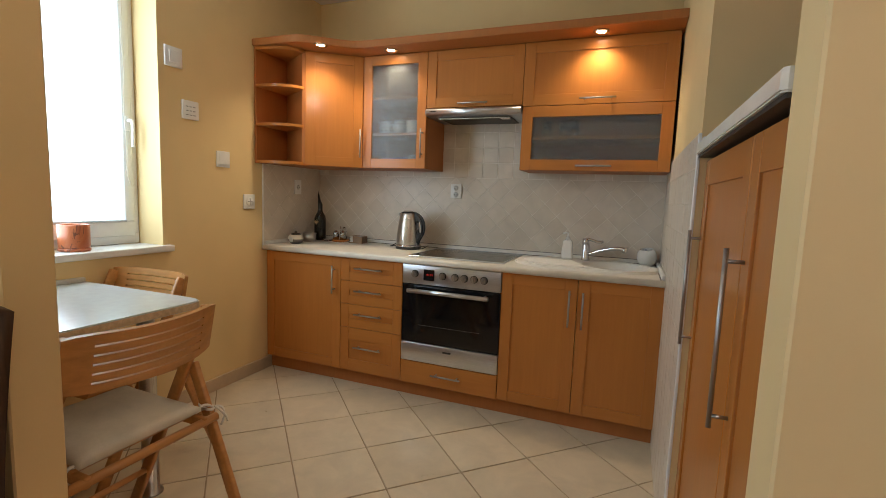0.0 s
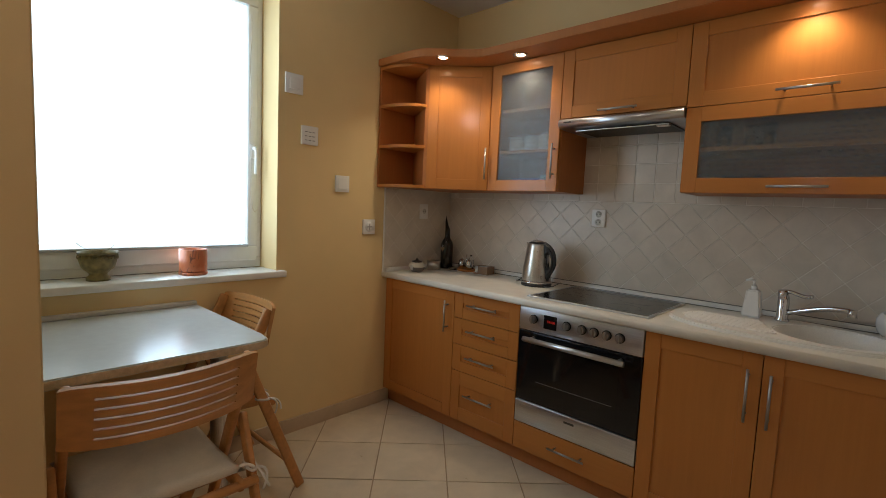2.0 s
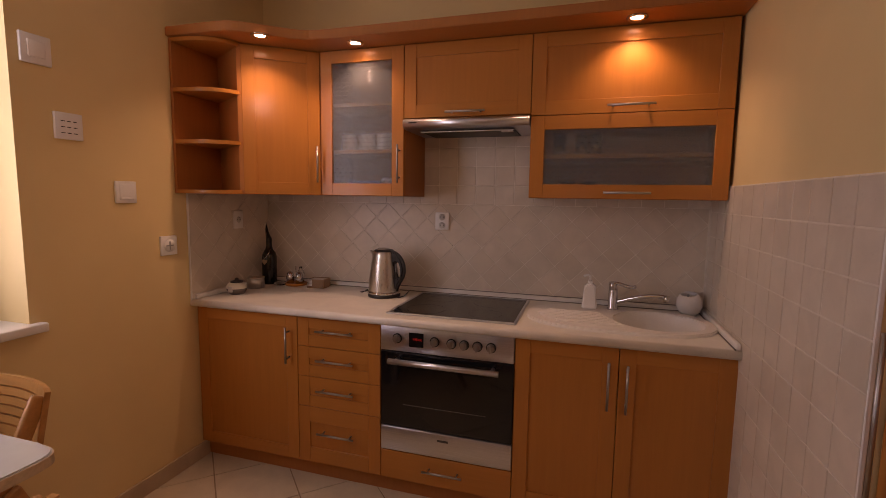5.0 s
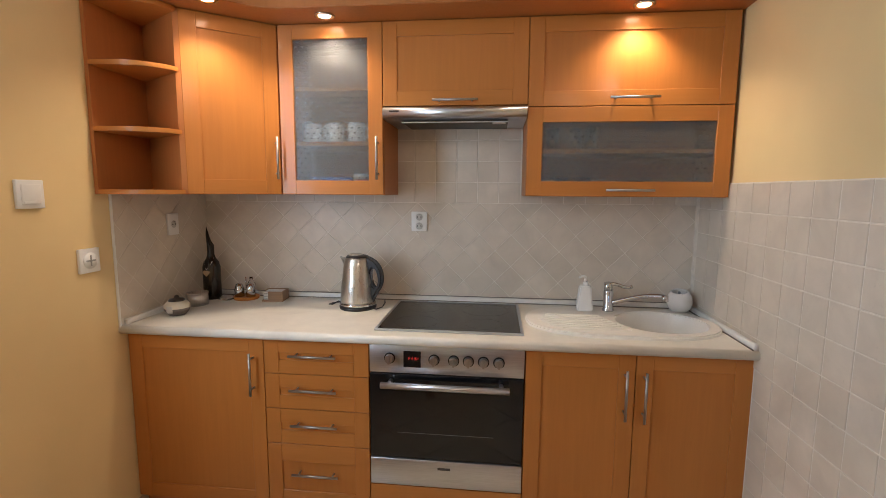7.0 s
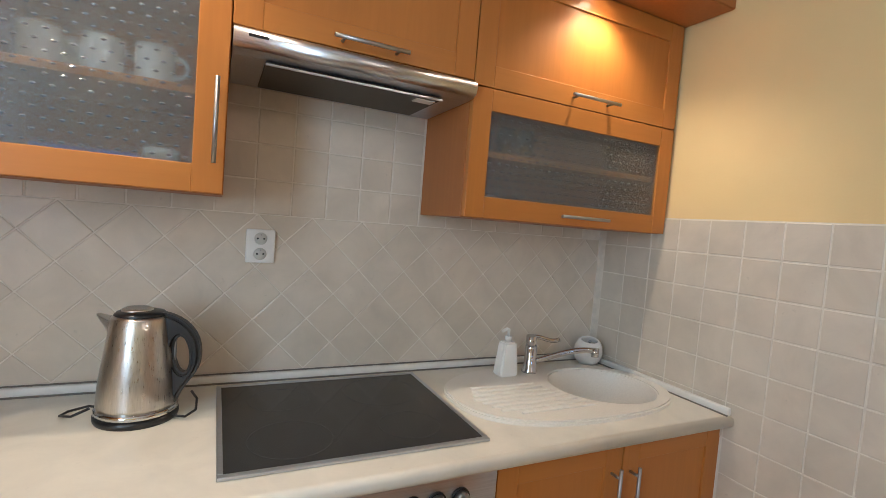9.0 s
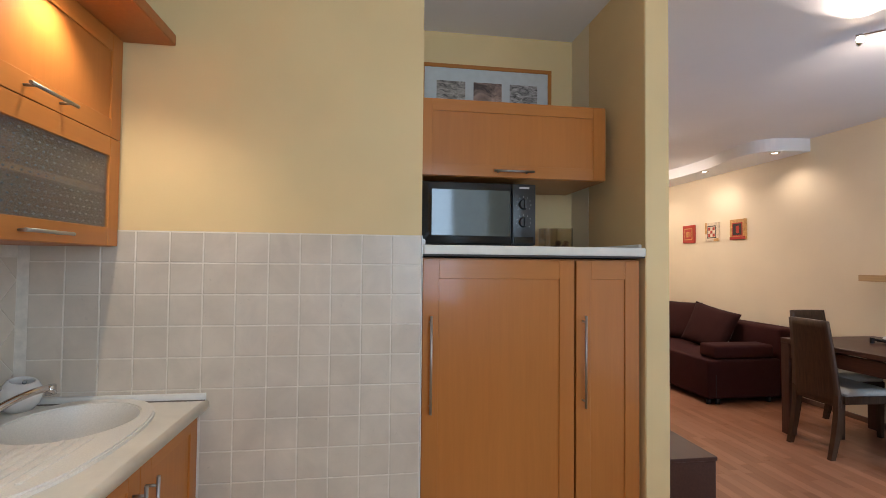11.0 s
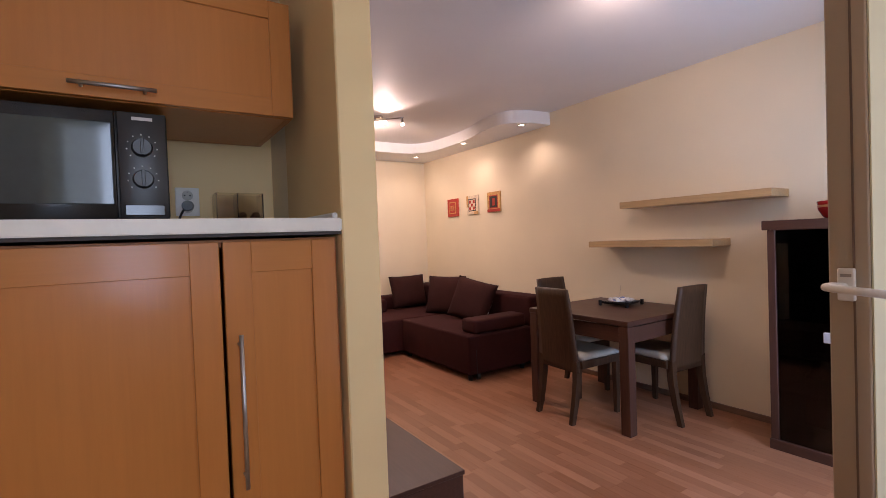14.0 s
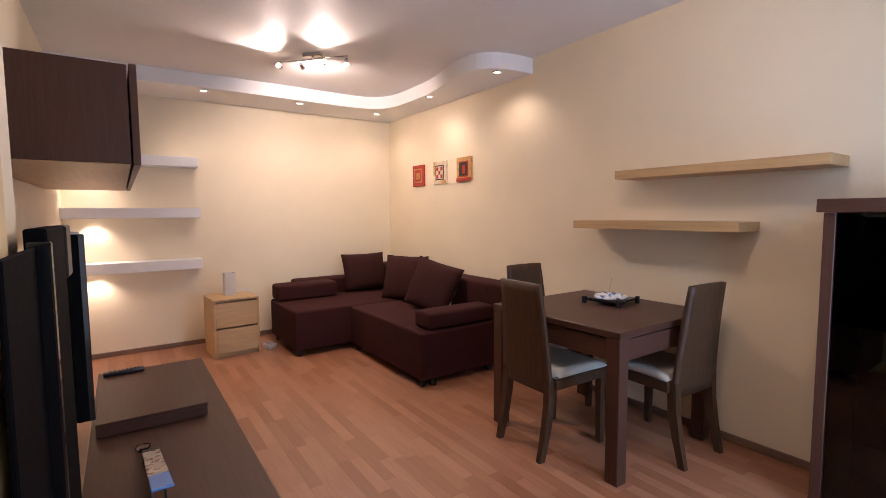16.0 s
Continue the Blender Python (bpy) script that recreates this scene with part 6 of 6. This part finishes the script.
def pictures():
    """Three small square pictures and one large one; the motifs are plain shapes."""
    red, gold, black = plain("picture_red", (0.42, 0.035, 0.02), 0.5), plain("picture_ochre", (0.55, 0.30, 0.10), 0.5, var=0.3, scale=25), plain("picture_black", (0.03, 0.02, 0.02), 0.5)
    cream = plain("picture_cream", (0.70, 0.58, 0.42), 0.5, var=0.2)
    for k, (x, z) in enumerate(((5.415, 1.748), (4.975, 1.752), (4.555, 1.757))):
        t = thing("small_picture", (x, YS + 0.001, z), ("small red square picture with an ochre centre", "small cream and orange checked square picture", "small dark gold square picture with a red base")[k], "picture", "small square pictures")
        s = 0.118
        part("canvas", box(-s, s, 0, 0.022, -s, s, 0.002), (red, cream, gold)[k], t)
        part("field", box(-s * 0.66, s * 0.66, 0.022, 0.0245, -s * 0.66, s * 0.66, 0), (gold, black, red)[k], t)
        part("field_inner", box(-s * 0.56, s * 0.56, 0.0245, 0.0265, -s * 0.56, s * 0.56, 0), (red, cream, black)[k], t)
        if k == 0:
            for j in range(4):
                part("mark", box(-0.045 + j * 0.024, -0.033 + j * 0.024, 0.0265, 0.028, -0.04, 0.03, 0), gold, t)
        if k == 1:
            for i in range(3):
                for j in range(3):
                    if (i + j) % 2 == 0:
                        part("check", box(-0.06 + i * 0.04, -0.022 + i * 0.04, 0.0265, 0.028, -0.06 + j * 0.04, -0.022 + j * 0.04, 0), red, t)
            part("corner_patch", box(-s, -s * 0.3, 0.022, 0.0242, -s, -s * 0.7, 0), gold, t)
            part("corner_patch", box(s * 0.7, s, 0.022, 0.0242, -s * 0.2, s, 0), gold, t)
        if k == 2:
            part("mark", box(-0.03, 0.015, 0.0265, 0.028, -0.045, 0.04, 0), red, t)
            part("base_band", box(-s, s, 0.022, 0.0242, -s, -s * 0.72, 0), red, t)
    t = thing("large_picture", (0.84, YS + 0.001, 1.875), "large red picture with a pale painted centre", "picture")
    part("canvas", box(-0.24, 0.24, 0, 0.022, -0.24, 0.24, 0.003), plain("deep_red_canvas", (0.22, 0.008, 0.012), 0.5, var=0.15), t)
    part("inset_edge", box(-0.14, 0.14, 0.022, 0.026, -0.135, 0.11, 0), black, t)
    part("inset", box(-0.132, 0.132, 0.026, 0.029, -0.126, 0.102, 0), plain("painted_ground", (0.50, 0.33, 0.17), 0.6, var=0.5, scale=22), t)
    for x, h in ((0.01, 0.16), (-0.045, 0.15), (-0.085, 0.12)):
        part("painted_shape", upright([(x - 0.02, -0.10), (x + 0.024, -0.10), (x + 0.018, -0.10 + h * 0.75), (x, -0.10 + h), (x - 0.016, -0.10 + h * 0.7)], 0.029, 0.031), plain("painted_dark_red", (0.11, 0.03, 0.03), 0.6), t)


pictures()


def ceiling_lights():
    for cx, cy, power_up, power_down in ((4.50, -3.26, 36, 72), (1.50, -3.26, 44, 26)):
        t = thing("track_light", (cx, cy, ZC - 0.001), "chrome ceiling track light with four adjustable heads", "ceiling light", "track lights", 42)
        part("ceiling_plate", box(-0.075, 0.075, -0.028, 0.028, -0.028, 0, 0.004), CHROME, t)
        part("bar", tube([(-0.30 + 0.05 * k, 0.012 * math.sin(k * 0.52), -0.045) for k in range(13)], 0.006, 8), CHROME, t)
        part("stem", rod((0, 0, -0.028), (0, 0, -0.045), 0.008), CHROME, t)
        turn = t.matrix_world.to_3x3().inverted()
        for k, x in enumerate((0.285, 0.10, -0.10, -0.285)):
            up = k in (0, 2)
            aim = Vector((-0.71, 0.66, 0.10) if k == 0 else (-0.90, 0.30, 0.12)) if up else Vector((0.5, -0.45, -0.30) if k == 1 else (-0.35, 0.2, -0.9))
            d = (turn @ aim).normalized()
            a = Vector((x, 0, -0.085))
            hd = rod((x, 0, -0.045), (x, 0, -0.075), 0.004)
            hd = rod(a - d * 0.02, a + d * 0.03, 0.013, 0.02, 18, hd)
            h = part("head", hd, CHROME, t)
            e = a + d * 0.03
            part("bulb", rod(e, e + d * 0.004, 0.0165, n=18), LAMP_GLOW, h)
            p = t.matrix_world @ (e + d * 0.012)
            lamp("track_light_bulb", "SPOT", power_up if up else power_down, HALO, look(p, p + aim), 0.012, spot=90 if up else 150, blend=0.9)
    for x, y in ((5.66, -2.64), (5.68, -3.53), (5.72, -4.42), (4.735, -4.50), (3.76, -4.52)):
        t = thing("recessed_spot", (x, y, 2.4565), "small chrome recessed ceiling spot", "ceiling light", "recessed spots")
        part("ring", lathe([(0.028, 0.001), (0.045, 0.0), (0.045, -0.004), (0.034, -0.007), (0.028, -0.003)], 26), CHROME, t)
        part("bulb", lathe([(0, -0.001), (0.027, -0.001), (0.027, -0.0025), (0, -0.0025)], 20), SPOT_GLOW, t)
        lamp("recessed_spot_light", "SPOT", 12, HALO, look((x, y, 2.442), (x + 0.05, y - 0.05, 0)), 0.02, spot=140, blend=0.85)


ceiling_lights()


def balcony_door():
    t = new("door_1")
    tagged(t, "beige balcony door standing open with a white lever handle", "door", kind="structure")
    # the leaf stands along y, its free edge towards the kitchen
    x0, x1, y0, y1, h = 0.588, 0.664, -3.535, -2.590, 2.2
    tan = paint("beige_door_paint", (0.44, 0.36, 0.27), var=0.03)
    for nm, a in (("stile", (y1 - 0.09, y1, 0.015, h)), ("stile", (y0, y0 + 0.09, 0.015, h)), ("rail", (y0 + 0.09, y1 - 0.09, 0.015, 0.12)), ("rail", (y0 + 0.09, y1 - 0.09, h - 0.1, h))):
        part(nm, box(x0, x1, a[0], a[1], a[2], a[3], 0.005, 2), tan, t)
    part("seal", box(x0 + 0.026, x0 + 0.030, y1, y1 + 0.003, 0.02, h, 0), plain("brown_seal", (0.16, 0.11, 0.08), 0.7), t)
    # paler than the stiles: daylight on this side is put into the colour
    pale = paint("pale_daylit_side", (0.80, 0.80, 0.58), var=0.02)
    part("blind", box(x0 - 0.004, x0 - 0.001, y0 + 0.02, y1 - 0.004, 0.03, h - 0.01, 0), pale, t, "pale sheet with the daylight on the leaf's side in its colour")
    part("pane", box(x0 + 0.03, x0 + 0.036, y0 + 0.09, y1 - 0.09, 0.12, h - 0.1, 0), CLEAR, t)
    hp = part("handle_plate", box(0.612, 0.645, y1, y1 + 0.012, 1.16, 1.235, 0.004, 2), WHITE_PLASTIC, t)
    part("key_slot", box(0.618, 0.638, y1 + 0.0118, y1 + 0.0128, 1.215, 1.222, 0), HANDLE, hp)
    part("lever", tube([(0.63, y1 + 0.01, 1.192), (0.648, y1 + 0.03, 1.194), (0.655, y1 + 0.045, 1.193), (0.635, y1 + 0.052, 1.191), (0.60, y1 + 0.05, 1.188), (0.545, y1 + 0.046, 1.184)], 0.0095, 10), WHITE_PLASTIC, hp)


balcony_door()


# ---- tiles and floor strips ----
def clip(poly, keep):
    """Cuts a polygon by half planes (a, b, c): a*x + b*y <= c."""
    for a, b, c in keep:
        out = []
        for i, p in enumerate(poly):
            q = poly[(i + 1) % len(poly)]
            dp, dq = a * p[0] + b * p[1] - c, a * q[0] + b * q[1] - c
            if dp <= 0:
                out.append(p)
            if dp * dq < 0:
                s = dp / (dp - dq)
                out.append((p[0] + s * (q[0] - p[0]), p[1] + s * (q[1] - p[1])))
        poly = out
        if len(poly) < 3:
            return []
    return poly


def area(poly):
    return abs(sum(p[0] * q[1] - q[0] * p[1] for p, q in zip(poly, poly[1:] + poly[:1]))) / 2


def tile_mesh(poly, high, mat, soft=0.0016):
    """A tile lying flat: sides, a small chamfer and a top."""
    cx = sum(p[0] for p in poly) / len(poly)
    cy = sum(p[1] for p in poly) / len(poly)
    r = max(math.hypot(x - cx, y - cy) for x, y in poly)
    k = 1 - soft * 1.6 / max(r, 0.01)
    n = len(poly)
    verts = [(x, y, 0) for x, y in poly] + [(x, y, high - soft * 0.6) for x, y in poly]
    verts += [(cx + (x - cx) * k, cy + (y - cy) * k, high) for x, y in poly]
    faces = [tuple(range(2 * n, 3 * n))]
    for lvl in (0, n):
        faces += [(lvl + i, lvl + (i + 1) % n, lvl + n + (i + 1) % n, lvl + n + i) for i in range(n)]
    me = bpy.data.meshes.new("tile")
    me.from_pydata(verts, [], faces)
    me.materials.append(mat)
    return me


def shrunk(poly, gap):
    cx = sum(p[0] for p in poly) / len(poly)
    cy = sum(p[1] for p in poly) / len(poly)
    out = []
    for x, y in poly:
        d = math.hypot(x - cx, y - cy) or 1
        out.append((x - (x - cx) / d * gap, y - (y - cy) / d * gap))
    return out


def lay(parent, me, m, name="tile"):
    ob = new(name, me)
    ob.parent = parent
    ob.matrix_world = m
    return ob


WALL_N = Matrix(((1, 0, 0, 0), (0, 0, -1, YB - 0.003), (0, 1, 0, 0), (0, 0, 0, 1)))
WALL_E = Matrix(((0, 0, -1, XE - 0.003), (-1, 0, 0, 0), (0, 1, 0, 0), (0, 0, 0, 1)))
WALL_W = Matrix(((0, 0, 1, XW + 0.003), (1, 0, 0, 0), (0, 1, 0, 0), (0, 0, 0, 1)))
rng = random.Random(11)


def wobble(m, k=0.0007):
    return m @ pose(0, 0, rng.uniform(0, k), rng.uniform(-0.35, 0.35), rng.uniform(-0.35, 0.35), 0)


def square_tiles(parent, face, us, vs, skip, gap=0.002, high=0.006):
    made = {}
    for a, b in zip(us, us[1:]):
        for c, d in zip(vs, vs[1:]):
            if skip((a + b) / 2, (c + d) / 2):
                continue
            w, h = round(b - a, 3), round(d - c, 3)
            if (w, h) not in made:
                made[w, h] = tile_mesh([(-w / 2 + gap, -h / 2 + gap), (w / 2 - gap, -h / 2 + gap), (w / 2 - gap, h / 2 - gap), (-w / 2 + gap, h / 2 - gap)], high, TILE_WALL)
            lay(parent, made[w, h], wobble(face @ pose((a + b) / 2, (c + d) / 2, 0)))


def diagonal_tiles(parent, face, u0, u1, v0, v1, ou, ov, diag, mat, gap, high):
    full = [(-diag / 2 + gap, 0), (0, -diag / 2 + gap), (diag / 2 - gap, 0), (0, diag / 2 - gap)]
    whole = tile_mesh(full, high, mat)
    n = int(6 / diag)
    for i in range(-n, n):
        for j in range(-n, n):
            cu, cv = ou + diag * (i + (j % 2) / 2), ov + diag / 2 * j
            if cu < u0 - diag or cu > u1 + diag or cv < v0 - diag or cv > v1 + diag:
                continue
            poly = [(cu + x, cv + y) for x, y in full]
            cut = clip(poly, [(-1, 0, -u0 - gap / 2), (1, 0, u1 - gap / 2), (0, -1, -v0 - gap / 2), (0, 1, v1 - gap / 2)])
            if not cut or area(cut) < 0.0001:
                continue
            if abs(area(cut) - area(poly)) < 1e-7:
                lay(parent, whole, wobble(face @ pose(cu, cv, 0), 0.0005))
            else:
                mu, mv = sum(p[0] for p in cut) / len(cut), sum(p[1] for p in cut) / len(cut)
                lay(parent, tile_mesh([(x - mu, y - mv) for x, y in cut], high, mat), wobble(face @ pose(mu, mv, 0), 0.0004))


def wall_tiles():
    part("grout", box(XE - 0.0072, XE - 0.0004, -0.7735, YB, 0, 1.434, 0), GROUT, wall_east)
    part("grout", box(XW + 0.002, XE - 0.002, YB - 0.0072, YB - 0.0004, 0.86, 1.75, 0), GROUT, wall_north)
    part("grout", box(XW + 0.0004, XW + 0.0072, -0.028, YB - 0.008, WT, 1.376, 0), GROUT, wall_west)
    p = 0.1095
    us = [-(-0.7735 + p * k) for k in range(13)][::-1]
    vs = [1.433 - p * k for k in range(14)][::-1]
    vs[0] = 0.0
    square_tiles(wall_east, WALL_E, us, vs, lambda u, v: -u > -0.02 and v < 0.8)
    us = [-0.0183 + 0.102 * k for k in range(-9, 14)]
    square_tiles(wall_north, WALL_N, us, [1.337, 1.437, 1.537, 1.637, 1.735], lambda u, v: v > 1.44 and not 0 < u < 0.6)
    diagonal_tiles(wall_north, WALL_N, XW + 0.004, XE - 0.01, 0.876, 1.337, -0.056, 1.337 - 0.153 / 2, 0.153, TILE_WALL, 0.0024, 0.006)
    diagonal_tiles(wall_west, WALL_W, -0.028, YB - 0.011, 0.876, 1.374, 0.05, 1.337 - 0.153 / 2, 0.153, TILE_WALL, 0.0024, 0.006)
    structure("tile_trim", box(XW, XW + 0.0105, -0.036, -0.0285, WT - 0.01, 1.376, 0.002), WHITE_PLASTIC, "white plastic tile edge strip", "trim")
    structure("tile_trim", box(XE - 0.0095, XE + 0.001, -0.779, -0.7742, 0.0, 1.434, 0.002), WHITE_PLASTIC, "white plastic tile edge strip", "trim")


wall_tiles()

kitchen_floor = bpy.data.objects["kitchen_floor"]
living_floor = bpy.data.objects["living_floor"]
diagonal_tiles(kitchen_floor, Matrix.Translation((0, 0, -0.006)), XW, XE + 0.02, -1.735, 0.07, 0.128, -0.115 - 0.242, 0.484, TILE_FLOOR, 0.0045, 0.006)


def strip_material():
    m, nt, b = material("beech_laminate_strip", 0.28)
    v = coords(nt, (0.07, 1, 1), "Position")
    g = noise_tex(nt, v, 70, 5, 0.6, 0.5)
    oi = nt.nodes.new("ShaderNodeObjectInfo")
    ge = nt.nodes.new("ShaderNodeNewGeometry")
    add = nt.nodes.new("ShaderNodeMath")
    add.operation = "ADD"
    nt.links.new(oi.outputs["Random"], add.inputs[0])
    nt.links.new(ge.outputs["Random Per Island"], add.inputs[1])
    fr = nt.nodes.new("ShaderNodeMath")
    fr.operation = "FRACT"
    nt.links.new(add.outputs[0], fr.inputs[0])
    tone = ramp(nt, fr.outputs[0], [(0.0, (0.30, 0.125, 0.062)), (0.5, (0.375, 0.172, 0.094)), (1.0, (0.44, 0.218, 0.128))])
    nt.links.new(mixed(nt, tone, ramp(nt, g, [(0.3, (0.86, 0.82, 0.78)), (0.7, (1.04, 1.0, 0.98))]), 1.0, "MULTIPLY"), b.inputs["Base Color"])
    rough_by(nt, b, g, 0.29, 0.35)
    bump(nt, b, g, 0.03, 0.0005)
    return m


def floor_strips():
    m = strip_material()
    w = 0.0652
    made = {}
    verts, faces = [], []
    row = 0
    y = YS + 0.0
    count = 0
    while y < -1.545:
        y1 = min(y + w, -1.53)
        x = XLW - rng.uniform(0, 0.3)
        while x < XF:
            ln = rng.choice((0.30, 0.36, 0.43, 0.50))
            a, b = max(x, XLW), min(x + ln, XF)
            x += ln
            if b - a < 0.02 or (y1 > -1.73 and b < 2.23):
                continue
            g = 0.0003
            if a > 1.55 and b < 5.0 and -3.72 < y and y1 < -2.36 and b - a > ln - 1e-6 and count < 300:
                if ln not in made:
                    made[ln] = tile_mesh([(-ln / 2 + g, -w / 2 + g), (ln / 2 - g, -w / 2 + g), (ln / 2 - g, w / 2 - g), (-ln / 2 + g, w / 2 - g)], 0.004, m, 0.0006)
                lay(living_floor, made[ln], Matrix.Translation(((a + b) / 2, (y + y1) / 2, -0.004)), "plank")
                count += 1
                continue
            n = len(verts)
            verts += [(a + g, y + g, -0.004), (b - g, y + g, -0.004), (b - g, y1 - g, -0.004), (a + g, y1 - g, -0.004)]
            verts += [(a + g, y + g, 0), (b - g, y + g, 0), (b - g, y1 - g, 0), (a + g, y1 - g, 0)]
            faces += [(n + 4, n + 5, n + 6, n + 7), (n, n + 1, n + 5, n + 4), (n + 1, n + 2, n + 6, n + 5), (n + 2, n + 3, n + 7, n + 6), (n + 3, n, n + 4, n + 7)]
        y += w
        row += 1
    me = bpy.data.meshes.new("plank_field")
    me.from_pydata(verts, [], faces)
    me.materials.append(m)
    ob = new("plank_field", me)
    ob.parent = living_floor
    ob["kind"] = "stuff"


floor_strips()
